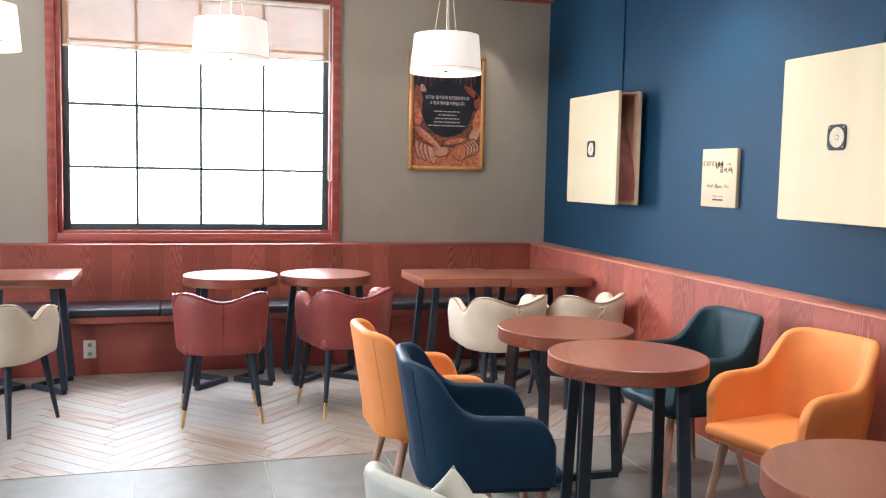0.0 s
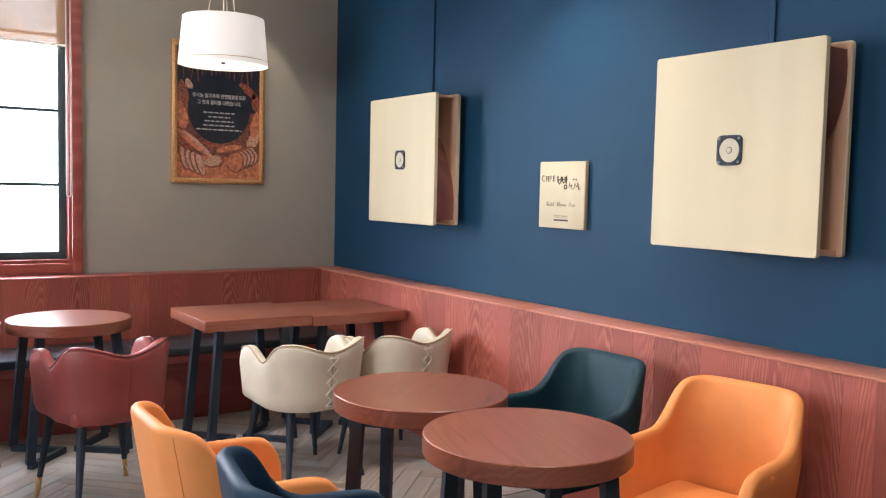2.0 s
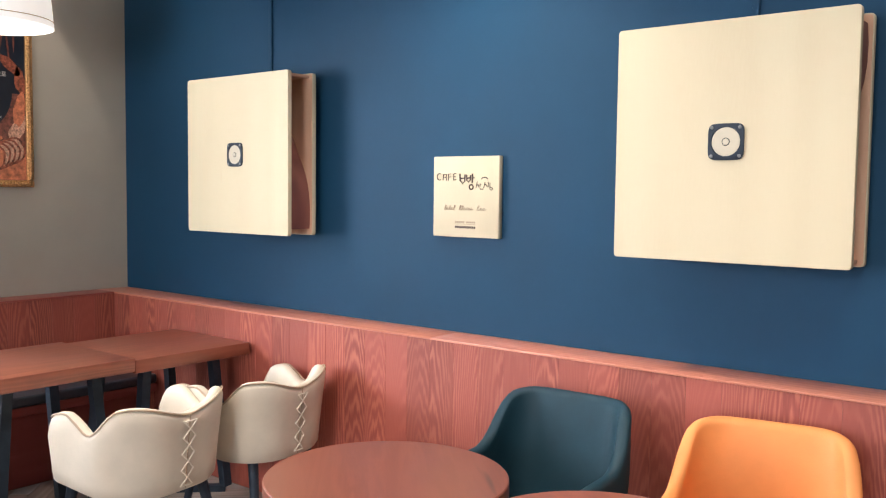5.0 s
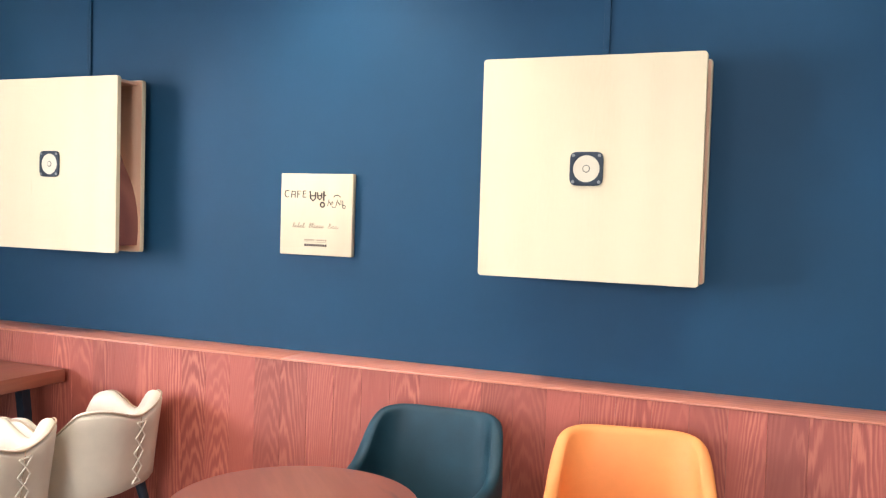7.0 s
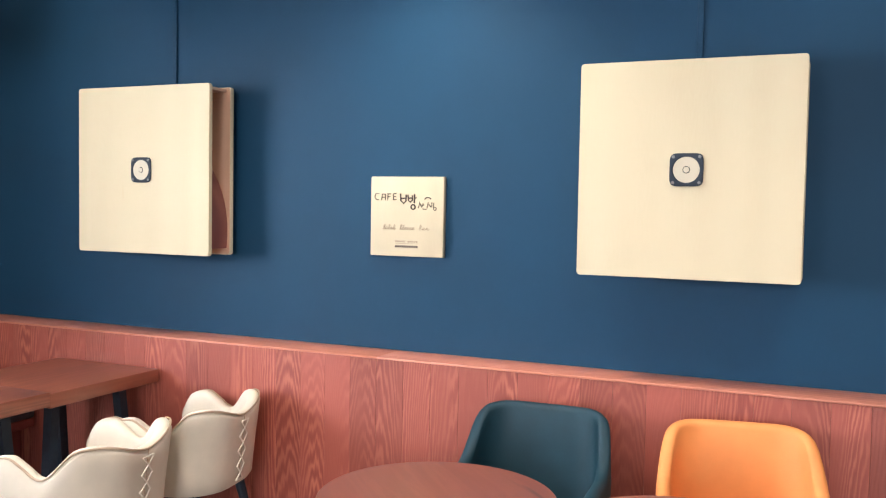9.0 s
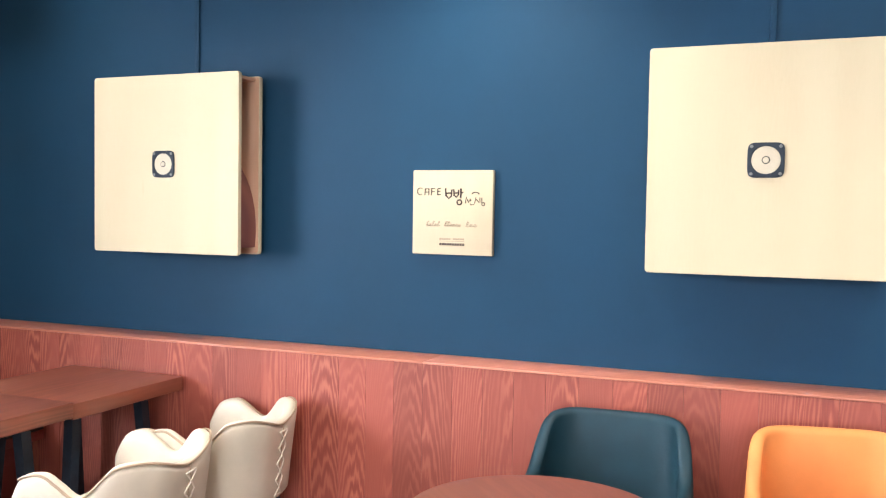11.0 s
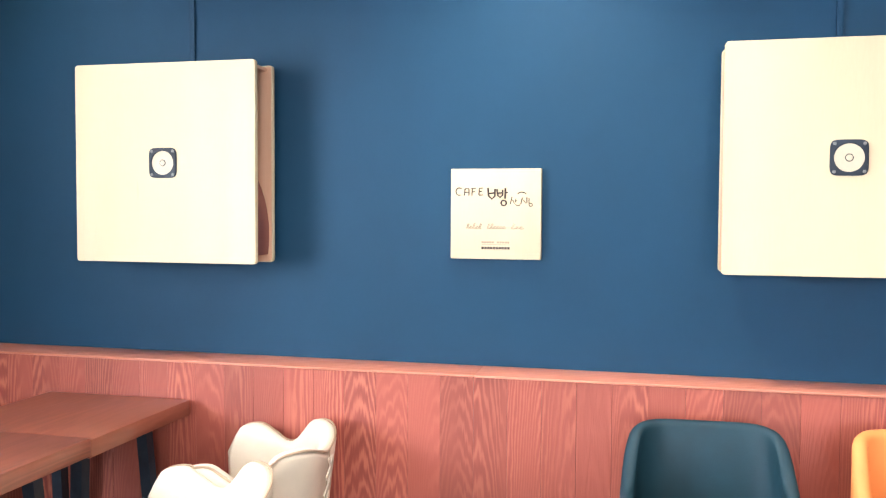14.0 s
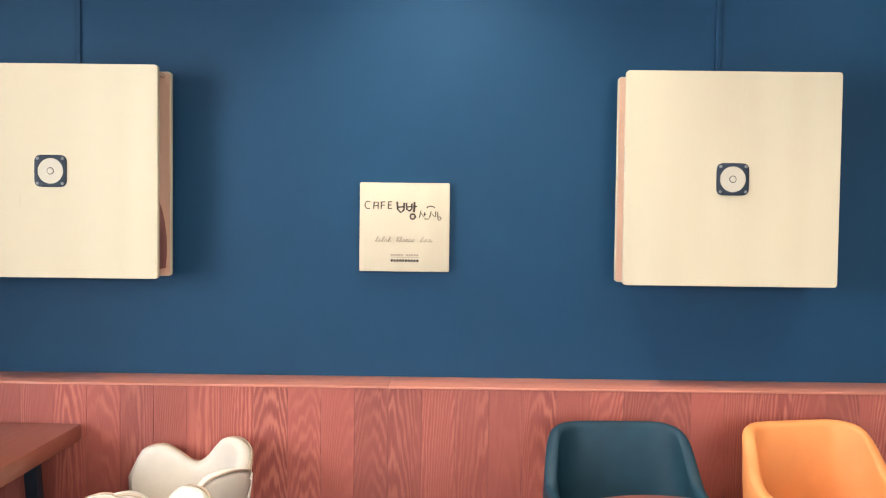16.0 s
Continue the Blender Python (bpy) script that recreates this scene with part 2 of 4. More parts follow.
POSTER_DARK = plain("poster_dark", (0.011, 0.016, 0.026), 0.35, vary=0.3, scale=8)
POSTER_BROWN = plain("poster_rye_brown", (0.16, 0.055, 0.038), 0.35, vary=0.8, scale=45)
POSTER_BOARD = plain("poster_board_brown", (0.50, 0.17, 0.085), 0.35, vary=0.55, scale=40)
POSTER_CRUMB = plain("poster_crumb", (0.50, 0.29, 0.20), 0.35, vary=0.7, scale=95)
POSTER_CRUST = plain("poster_crust", (0.24, 0.070, 0.038), 0.35, vary=0.8, scale=70)
POSTER_TEXT = plain("poster_white_print", (0.48, 0.46, 0.44), 0.5, vary=0.05)


def shade_material():
    m, t, s = material("glowing_fabric_shade")
    n = node(t, "ShaderNodeTexNoise", Scale=160.0, Detail=2.0)
    co = t.nodes.new("ShaderNodeTexCoord")
    t.links.new(co.outputs["Object"], n.inputs["Vector"])
    t.links.new(ramp(t, n.outputs["Fac"], ((0.3, (0.80, 0.76, 0.70)), (0.7, (0.86, 0.83, 0.78)))), s.inputs["Base Color"])
    s.inputs["Roughness"].default_value = 0.9
    s.inputs["Emission Color"].default_value = (1.0, 0.92, 0.80, 1)
    s.inputs["Emission Strength"].default_value = 0.5
    return m


def glass_material():
    m, t, s = material("window_glass")
    s.inputs["Base Color"].default_value = (1, 1, 1, 1)
    s.inputs["Roughness"].default_value = 0.0
    s.inputs["Transmission Weight"].default_value = 1.0
    s.inputs["IOR"].default_value = 1.05
    return m


def blind_material():
    m, t, s = material("brown_screen_fabric")
    s.inputs["Base Color"].default_value = (0.55, 0.36, 0.22, 1)
    s.inputs["Roughness"].default_value = 0.9
    co = local(t, (1, 1, 1))
    n = node(t, "ShaderNodeTexNoise", Scale=5.0, Detail=4.0)
    t.links.new(co, n.inputs["Vector"])
    r = node(t, "ShaderNodeMapRange", To_Min=0.40, To_Max=0.72)
    t.links.new(n.outputs["Fac"], r.inputs["Value"])
    t.links.new(r.outputs[0], s.inputs["Alpha"])
    return m


def glow_material(name, colour, strength):
    m, t, s = material(name)
    s.inputs["Base Color"].default_value = (*colour, 1)
    s.inputs["Emission Color"].default_value = (*colour, 1)
    s.inputs["Emission Strength"].default_value = strength
    return m


SHADE, GLASS, BLIND = shade_material(), glass_material(), blind_material()
BULB = glow_material("lit_bulb", (1.0, 0.9, 0.75), 6.0)
HAZE = glow_material("bright_outdoor_haze", (0.95, 0.98, 1.0), 1.3)


# ---- mesh helpers ----
def finish(name, bm, mat, smooth=True, angle=40):
    bmesh.ops.recalc_face_normals(bm, faces=bm.faces)
    me = bpy.data.meshes.new(name)
    bm.to_mesh(me)
    bm.free()
    me.materials.append(mat)
    if smooth:
        me.shade_smooth()
        me.set_sharp_from_angle(angle=radians(angle))
    return me


def part(name, bm, mat, parent=None, label="", smooth=True):
    """One mesh object out of a bmesh, under a thing or a part."""
    ob = new(name, finish(name, bm, mat, smooth))
    ob.parent = parent
    return tagged(ob, label)


def thing(name, label, category, m=None, group="", kind=""):
    ob = new(name)
    ob.empty_display_size = 0.1
    if m is not None:
        ob.matrix_world = m
    return tagged(ob, label, category, group, kind)


def box(x0, x1, y0, y1, z0, z1, bevel=0.0, segments=2, bm=None):
    own = bm is None
    one = bmesh.new()
    bmesh.ops.create_cube(one, size=1.0)
    for v in one.verts:
        v.co = Vector(((x0 + x1) / 2 + v.co.x * (x1 - x0), (y0 + y1) / 2 + v.co.y * (y1 - y0), (z0 + z1) / 2 + v.co.z * (z1 - z0)))
    if bevel:
        bmesh.ops.bevel(one, geom=one.edges[:], offset=bevel, segments=segments, profile=0.5, affect="EDGES")
    if own:
        return one
    me = bpy.data.meshes.new("tmp")
    one.to_mesh(me)
    one.free()
    bm.from_mesh(me)
    bpy.data.meshes.remove(me)
    return bm


def ring_loft(rings, closed=True, cap=True, bm=None):
    """Skin a list of rings of points."""
    bm = bm or bmesh.new()
    vs = [[bm.verts.new(p) for p in ring] for ring in rings]
    n = len(vs[0])
    for a, b in zip(vs, vs[1:]):
        for i in range(n if closed else n - 1):
            bm.faces.new((a[i], a[(i + 1) % n], b[(i + 1) % n], b[i]))
    if cap and closed:
        bm.faces.new(vs[0][::-1])
        bm.faces.new(vs[-1])
    return bm


def turned(profile, n=32, cx=0.0, cy=0.0, bm=None):
    """A turned body from (radius, z)."""
    return ring_loft([[(cx + r * math.cos(2 * math.pi * i / n), cy + r * math.sin(2 * math.pi * i / n), z) for i in range(n)] for r, z in profile], bm=bm)


def tube(points, radius, n=8, bm=None, square=False):
    """A rod through points; square gives a box section."""
    pts = [Vector(p) for p in points]
    rings = []
    for i, p in enumerate(pts):
        a, b = pts[max(i - 1, 0)], pts[min(i + 1, len(pts) - 1)]
        d = (b - a).normalized()
        up = Vector((0, 0, 1)) if abs(d.z) < 0.9 else Vector((1, 0, 0))
        u = d.cross(up).normalized()
        w = u.cross(d).normalized()
        r = radius[i] if isinstance(radius, (list, tuple)) else radius
        if square:
            rings.append([p + u * r * sx + w * r * sy for sx, sy in ((-1, -1), (1, -1), (1, 1), (-1, 1))])
        else:
            rings.append([p + (u * math.cos(2 * math.pi * k / n) + w * math.sin(2 * math.pi * k / n)) * r for k in range(n)])
    return ring_loft(rings, bm=bm)


def smooth_curve(points):
    """A height along 0..1: a monotone cubic through the given points, flat at their peaks and dips."""
    xs, ys = zip(*points)
    d = [(ys[i + 1] - ys[i]) / (xs[i + 1] - xs[i]) for i in range(len(xs) - 1)]
    slope = [0.0] + [2 * p * q / (p + q) if p * q > 0 else 0.0 for p, q in zip(d, d[1:])] + [d[-1]]

    def f(a):
        a = min(max(a, xs[0]), xs[-1])
        i = max(k for k in range(len(xs) - 1) if xs[k] <= a)
        h = xs[i + 1] - xs[i]
        k = (a - xs[i]) / h
        return (2 * k**3 - 3 * k**2 + 1) * ys[i] + (k**3 - 2 * k**2 + k) * h * slope[i] + (3 * k**2 - 2 * k**3) * ys[i + 1] + (k**3 - k**2) * h * slope[i + 1]

    return f


def u_path(half, back, front, r, n):
    """Points with outward normals along a U: one arm's front, round the back, the other arm's front."""
    side, arc, rear = front - (back + r), math.pi * r / 2, 2 * (half - r)
    total = 2 * side + 2 * arc + rear
    out = []
    for i in range(n + 1):
        s = total * i / n
        if s <= side:
            out.append((-half, front - s, -1, 0))
        elif s <= side + arc:
            a = (s - side) / r
            out.append((-half + r - r * math.cos(a), back + r - r * math.sin(a), -math.cos(a), -math.sin(a)))
        elif s <= side + arc + rear:
            out.append((-half + r + (s - side - arc), back, 0, -1))
        elif s <= side + 2 * arc + rear:
            a = (s - side - arc - rear) / r
            out.append((half - r + r * math.sin(a), back + r - r * math.cos(a), math.sin(a), -math.cos(a)))
        else:
            out.append((half, back + r + (s - side - 2 * arc - rear), 1, 0))
    return out


def shell(path, top, bottom, thick, place, total):
    """A padded shell along a path: rounded top edge, rounded ends. place(x, y, z) bends it."""
    n = len(path) - 1
    rings = []
    for i, (x, y, nx, ny) in enumerate(path):
        a = abs(2 * i / n - 1)
        end = min(i, n - i) / n * total / (thick * 0.5)
        w = thick * 0.5 * (math.sqrt(max(0.0, 1 - (1 - min(1, end)) ** 2)) * 0.93 + 0.07)
        zt, zb = top(a), bottom(a)
        ring = []
        for k in range(7):
            ring.append((w, zb + 0.015 + (zt - w - zb - 0.015) * k / 6))
        for k in range(1, 6):
            g = math.pi * k / 6
            ring.append((w * math.cos(g), zt - w + w * math.sin(g)))
        for k in range(7):
            ring.append((-w, zt - w + (zb + 0.015 - zt + w) * k / 6))
        ring.append((-w * 0.6, zb))
        ring.append((w * 0.6, zb))
        rings.append([place(x + nx * o, y + ny * o, z) for o, z in ring])
    return ring_loft(rings)


def edge_line(path, top, place, offset, radius, skip=2):
    pts = [place(x + nx * offset, y + ny * offset, top(abs(2 * i / (len(path) - 1) - 1)) - 0.004) for i, (x, y, nx, ny) in enumerate(path)][skip:-skip]
    return tube(pts, radius, 6)


# ---- structure ----
EAST, NORTH, WEST, SOUTH, CEIL = 2.87, 6.84, -5.0, -4.5, 2.84
FACE_E, FACE_N, RAIL = 2.678, 6.66, 0.860


def setting(name, bm, mat, label, category, smooth=False):
    return tagged(part(name, bm, mat, None, "", smooth), label, category, "", "structure")


wall_east = setting("wall_east", box(EAST, EAST + 0.2, SOUTH, NORTH + 0.3, 0, CEIL), BLUE, "deep blue painted wall above a timber wainscot", "wall")
WX0, WX1, WZ0, WZ1 = -0.91, 1.10, 0.905, 2.74
bm = box(WEST, WX0, NORTH, NORTH + 0.3, 0, CEIL)
box(WX1, EAST, NORTH, NORTH + 0.3, 0, CEIL, bm=bm)
box(WX0, WX1, NORTH, NORTH + 0.3, 0, WZ0, bm=bm)
box(WX0, WX1, NORTH, NORTH + 0.3, WZ1, CEIL, bm=bm)
wall_north = setting("wall_north", bm, GREY, "taupe grey painted wall with a large window", "wall")
bm = box(WEST - 0.2, WEST, SOUTH, NORTH + 0.3, 0, 0.85)
box(WEST - 0.2, WEST, SOUTH, NORTH + 0.3, 2.65, CEIL, bm=bm)
edges = [SOUTH, 1.3, 3.1, 4.1, 5.9, NORTH + 0.3]
for a, b in zip(edges[::2], edges[1::2]):
    box(WEST - 0.2, WEST, a, b, 0.85, 2.65, bm=bm)
setting("wall_west", bm, PALE, "pale painted wall with window openings", "wall")
setting("wall_south", box(WEST - 0.2, EAST + 0.2, SOUTH - 0.2, SOUTH, 0, CEIL), PALE, "pale painted plain wall", "wall")
setting("ceiling", box(WEST - 0.2, EAST + 0.2, SOUTH - 0.2, NORTH + 0.3, CEIL, CEIL + 0.2), PALE, "pale painted flat ceiling", "ceiling")
bm = box(WEST, EAST, NORTH - 0.05, NORTH - 0.001, CEIL - 0.022, CEIL - 0.001, 0.004)
setting("trim", bm, RED_WOOD_X, "red stained timber strip under the ceiling", "trim")
setting("ground", box(-60, 60, NORTH + 0.3, 90, -0.35, -0.2), GROUT, "pale paved ground outside the window", "ground")
setting("backdrop", box(-40, 40, 30, 30.2, -0.2, 25), HAZE, "overexposed bright daylight outside the window", "backdrop")

wood_floor = setting("floor", box(WEST, EAST, 4.273, NORTH, -0.12, -0.008), JOINT, "weathered brown herringbone timber floor", "floor")
tile_floor = setting("floor_tiled", box(WEST, EAST, SOUTH, 4.267, -0.12, -0.0012), GROUT, "dark grey square stone tile floor with pale joints", "floor")


# ---- window ----
window = thing("window_1", "red stained timber window with dark steel glazing bars", "window", kind="structure")


def frame_ring(x0, x1, z0, z1, w, y0, y1, bevel):
    bm = box(x0, x0 + w, y0, y1, z0, z1, bevel)
    box(x1 - w, x1, y0, y1, z0, z1, bevel, bm=bm)
    box(x0 + w, x1 - w, y0, y1, z1 - w, z1, bevel, bm=bm)
    box(x0 + w, x1 - w, y0, y1, z0, z0 + w, bevel, bm=bm)
    return bm


part("casing", frame_ring(WX0 - 0.05, WX1 + 0.03, WZ0 - 0.035, WZ1 + 0.05, 0.06, NORTH - 0.028, NORTH - 0.001, 0.004), RED_WOOD_X, window)
part("window_frame", frame_ring(WX0 + 0.001, WX1 - 0.001, WZ0 + 0.001, WZ1 - 0.001, 0.045, NORTH + 0.002, NORTH + 0.14, 0.004), RED_WOOD_X, window)
GX0, GX1, GZ0, GZ1 = -0.865, 1.055, 0.95, 2.695
SASH_W = 0.046
part("sash", frame_ring(GX0 + 0.001, GX1 - 0.001, GZ0 + 0.001, GZ1 - 0.001, SASH_W, NORTH + 0.065, NORTH + 0.105, 0.004), SASH, window, "dark painted steel sash")
BARS_X, BARS_Z = (-0.36, 0.094, 0.556), (1.408, 1.862, 2.317)
for x in BARS_X:
    part("glazing_bar", box(x - 0.010, x + 0.010, NORTH + 0.07, NORTH + 0.10, GZ0 + SASH_W, GZ1 - SASH_W, 0.003), SASH, window)
for z in BARS_Z:
    part("glazing_bar", box(GX0 + SASH_W, GX1 - SASH_W, NORTH + 0.072, NORTH + 0.098, z - 0.010, z + 0.010, 0.003), SASH, window)
xs, zs = (GX0 + 0.03, *BARS_X, GX1 - 0.03), (GZ0 + 0.03, *BARS_Z, GZ1 - 0.03)
for xa, xb in zip(xs, xs[1:]):
    for za, zb in zip(zs, zs[1:]):
        pane = part("pane", box(xa + 0.004, xb - 0.004, NORTH + 0.083, NORTH + 0.087, za + 0.004, zb - 0.004), GLASS, window, smooth=False)
        pane.visible_shadow = False
part("window_sill", box(WX0 - 0.05, WX1 + 0.03, NORTH - 0.045, NORTH - 0.001, RAIL + 0.001, WZ0 - 0.036, 0.003), RED_WOOD_X, window)

# ---- things ----
blind = thing("roller_blind", "half-lowered sheer brown fabric roller blind", "blind", pose(0.105, NORTH - 0.004, 0))
fabric = part("fabric", box(-0.955, 0.945, 0.028, 0.030, 2.265, 2.69), BLIND, blind, smooth=False)
part("bottom_bar", tube([(-0.957, 0.029, 2.265), (0.946, 0.029, 2.255)], 0.008), PIPING, blind)
part("roller", tube([(-0.95, 0.04, 2.665), (0.944, 0.04, 2.665)], 0.02, 12), WHITE, blind)
chain = [(0.950 + 0.012 * math.cos(math.pi * k / 8), 0.0, 1.35 - 0.012 * math.sin(math.pi * k / 8)) for k in range(9)]
part("chain", tube([(0.962, 0.0, 2.66), *chain, (0.938, 0.0, 2.66)], 0.0042, 6), WHITE, blind, "white bead pull chain")


def bench():
    b = thing("wall_bench", "built-in red timber wall bench with a black cushion", "bench")
    part("base_panel", box(-3.2, 2.665, 6.33, 6.65, 0.0, 0.365, 0.003), RED_WOOD_X, b)
    part("seat_board", box(-3.2, 2.665, 6.235, 6.655, 0.366, 0.410, 0.004), RED_WOOD_X, b)
    for a, c in ((-3.2, -1.69), (-1.684, -0.195), (-0.189, 1.30), (1.306, 2.66)):
        part("cushion", box(a, c, 6.225, 6.650, 0.411, 0.462, 0.014, 3), BENCH_HIDE, b, "black vinyl seat cushion")


bench()
outlet = thing("wall_outlet", "white plastic double power outlet on the bench base", "outlet", pose(-0.648, 6.329, 0.178))
part("plate", box(-0.040, 0.040, -0.008, -0.001, -0.062, 0.062, 0.003), WHITE, outlet)
for z in (-0.03, 0.03):
    part("socket", turned([(0.014, 0), (0.014, 0.003)], 16), SOCKET, outlet).matrix_local = pose(0, -0.0085, z, 90)


def table_base(t, h, spread=0.24, depth=0.19):
    for sx in (-1, 1):
        for sy in (-1, 1):
            foot, up = (sx * spread, sy * depth, 0.028), (sx * (spread - 0.055), sy * (depth - 0.02), h - 0.006)
            part("leg", tube([foot, up], 0.0205, square=True), STEEL, t)
        part("floor_rail", tube([(sx * spread, -depth, 0.0165), (sx * 0.035, 0, 0.0165), (sx * spread, depth, 0.0165)], 0.016, square=True), STEEL, t)
        part("top_plate", box(sx * 0.185 - 0.02, sx * 0.185 + 0.02, -0.2, 0.2, h - 0.006, h - 0.0005), STEEL, t)


def round_table(m, label, group, h=0.731):
    t = thing("round_table", label, "table", m, group)
    r, th = 0.305, 0.060
    part("tabletop", turned([(r - 0.004, h - th), (r, h - th + 0.004), (r, h - 0.0030), (r - 0.0030, h)], 96), TABLE_WOOD, t)
    table_base(t, h - th)
    return t


def square_table(m, label, group, h=0.731):
    t = thing("square_table", label, "table", m, group)
    part("tabletop", box(-0.3, 0.3, -0.3, 0.3, h - 0.058, h, 0.005), TABLE_WOOD, t)
    table_base(t, h - 0.058, 0.235, 0.2)
    return t


ROUND = "round brown timber table on black steel V-shaped feet"
first = round_table(pose(1.582, 3.022, 0, 0, 0, 72), ROUND, "round tables")
for x, y, a in ((1.604, 3.637, 44), (1.518, 1.615, 60)):
    copy_thing(first, pose(x, y, 0, 0, 0, a))
first = round_table(pose(0.259, 5.955, 0, 0, 0, 4), ROUND, "round tables", 0.719)
copy_thing(first, pose(0.889, 5.955, 0, 0, 0, 4))
first = square_table(pose(1.741, 5.744, 0), "square brown timber table on black steel V-shaped feet", "square tables")
copy_thing(first, pose(-0.985, 6.01, 0))
square_table(pose(2.349, 5.756, 0), "square brown timber table on black steel V-shaped feet", "square tables", 0.720)


def barrel_chair(m, hide, piping, label, group, laced, brass, lift=0.0, half=0.248):
    """A low tub chair with a wavy top edge on four splayed black legs."""
    c = thing("tub_chair", label, "chair", m, group)
    back, front, r = -0.235, 0.16, 0.18
    total = 2 * (front - back - r) + math.pi * r + 2 * (half - r)
    path = u_path(half, back, front, r, 72)
    top = smooth_curve([(a, z + lift) for a, z in ((0, 0.650), (0.34, 0.697), (0.42, 0.693), (0.60, 0.602), (0.80, 0.664), (0.90, 0.652), (1.0, 0.560))])
    bottom = smooth_curve([(0, 0.365 + lift * 0.7), (0.5, 0.372 + lift * 0.7), (1.0, 0.40 + lift * 0.7)])

    def place(x, y, z):
        k = 0.93 + 0.10 * min(1.0, max(0.0, (z - 0.36) / 0.30))
        return (x * k, y * k - 0.03 * max(0.0, z - 0.5) * (1 if y < 0 else 0), z)

    part("shell", shell(path, top, bottom, 0.05, place, total), hide, c)
    part("piping", edge_line(path, top, place, 0.021, 0.004, 3), piping, c)
    part("seat", box(-0.215, 0.215, -0.19, 0.225, 0.385, 0.465, 0.03, 4), hide, c)
    part("seat_pan", box(-0.17, 0.17, -0.15, 0.17, 0.352 + lift * 0.7, 0.392 + lift * 0.7, 0.01), STEEL, c)
    for sx in (-1, 1):
        for y0, y1 in ((-0.15, -0.225), (0.16, 0.20)):
            hip, foot = Vector((sx * 0.16, y0, 0.360 + lift * 0.7)), Vector((sx * 0.215, y1, 0.0))
            knee = foot.lerp(hip, 0.24) if brass else foot
            part("leg", tube([hip, knee], [0.022, 0.0125 if brass else 0.010], 12), STEEL, c)
            if brass:
                part("tip", tube([knee.lerp(hip, -0.001), foot], [0.0128, 0.009], 12), BRASS, c, "brass leg tip")
    y = back - 0.0255
    seam = [place(0, y, 0.375 + (0.645 + lift - 0.375) * k / 8) for k in range(9)]
    part("back_seam", tube(seam, 0.0018, 6), piping, c)
    if laced:
        zs = [0.622 - 0.059 * k for k in range(5)]
        for k, (za, zb) in enumerate(zip(zs, zs[1:])):
            for s in (-1, 1):
                part("lace", tube([place(s * 0.029, y - 0.004, za), place(0, y - 0.007, (za + zb) / 2), place(-s * 0.029, y - 0.004, zb)], 0.0028, 6), PIPING, c, "cream cord lacing")
        part("lace", tube([place(-0.028, y - 0.004, zs[0]), place(0.028, y - 0.004, zs[0])], 0.0028, 6), PIPING, c)
        part("lace", tube([place(-0.028, y - 0.004, zs[-1]), place(0.028, y - 0.004, zs[-1])], 0.0028, 6), PIPING, c)
    return c


red = barrel_chair(pose(0.158, 5.14, 0, 0, 0, 0), RED_HIDE, RED_PIPE, "oxblood red leather tub chair with brass-tipped black legs", "red tub chairs", False, True, 0.042, 0.233)
copy_thing(red, pose(0.878, 5.18, 0, 0, 0, 13))
cream = barrel_chair(pose(1.806, 5.055, 0, 0, 0, 8), CREAM, SEAM, "cream leather tub chair with a laced back and black legs", "cream tub chairs", True, False)
copy_thing(cream, pose(2.350, 5.070, 0, 0, 0, 8))
copy_thing(cream, pose(-1.005, 5.2, 0, 0, 0, -26))


def armchair(m, hide, label, group):
    """A one-piece padded shell with a high back that runs down into arms, on oak legs."""
    c = thing("armchair", label, "chair", m, group)
    half, back, front, r = 0.232, -0.235, 0.20, 0.125
    total = 2 * (front - back - r) + math.pi * r + 2 * (half - r)
    path = u_path(half, back, front, r, 84)
    top = smooth_curve([(0, 0.787), (0.26, 0.786), (0.36, 0.778), (0.41, 0.760), (0.45, 0.716), (0.49, 0.664), (0.54, 0.630), (0.61, 0.615), (0.82, 0.611), (0.90, 0.600), (0.96, 0.565), (1.0, 0.505)])
    bottom = smooth_curve([(0, 0.358), (0.5, 0.360), (1.0, 0.366)])

    def place(x, y, z):
        up = max(0.0, z - 0.42)
        rear = min(1.0, max(0.0, (0.12 - y) / 0.3))
        k = 0.94 + 0.06 * min(1.0, max(0.0, (z - 0.37) / 0.15)) - 0.02 * (1 - math.exp(-max(0.0, z - 0.59) / 0.05)) - 0.20 * max(0.0, z - 0.62)
        return (x * k, y - 0.17 * up * rear + 0.04 * max(0.0, 0.60 - z) * min(1.0, max(0.0, y / 0.2)), z)

    part("shell", shell(path, top, bottom, 0.042, place, total), hide, c)
    for i in (29, 55):
        x, y, nx, ny = path[i]
        a = abs(2 * i / 84 - 1)
        seam = [place(x + nx * 0.021, y + ny * 0.021, 0.39 + (top(a) - 0.021 - 0.39) * k / 10) for k in range(11)]
        part("seam", tube(seam, 0.0018, 6), hide, c)
    part("seat", box(-0.210, 0.210, -0.20, 0.242, 0.360, 0.414, 0.022, 4), hide, c)
    part("seat_pan", box(-0.20, 0.20, -0.17, 0.20, 0.335, 0.372, 0.012), hide, c)
    for sx in (-1, 1):
        for y0, y1 in ((-0.14, -0.215), (0.17, 0.225)):
            part("leg", tube([(sx * 0.155, y0, 0.345), (sx * 0.205, y1, 0.0)], [0.021, 0.012], 14), OAK_LEG, c, "tapered oak leg")
    return c


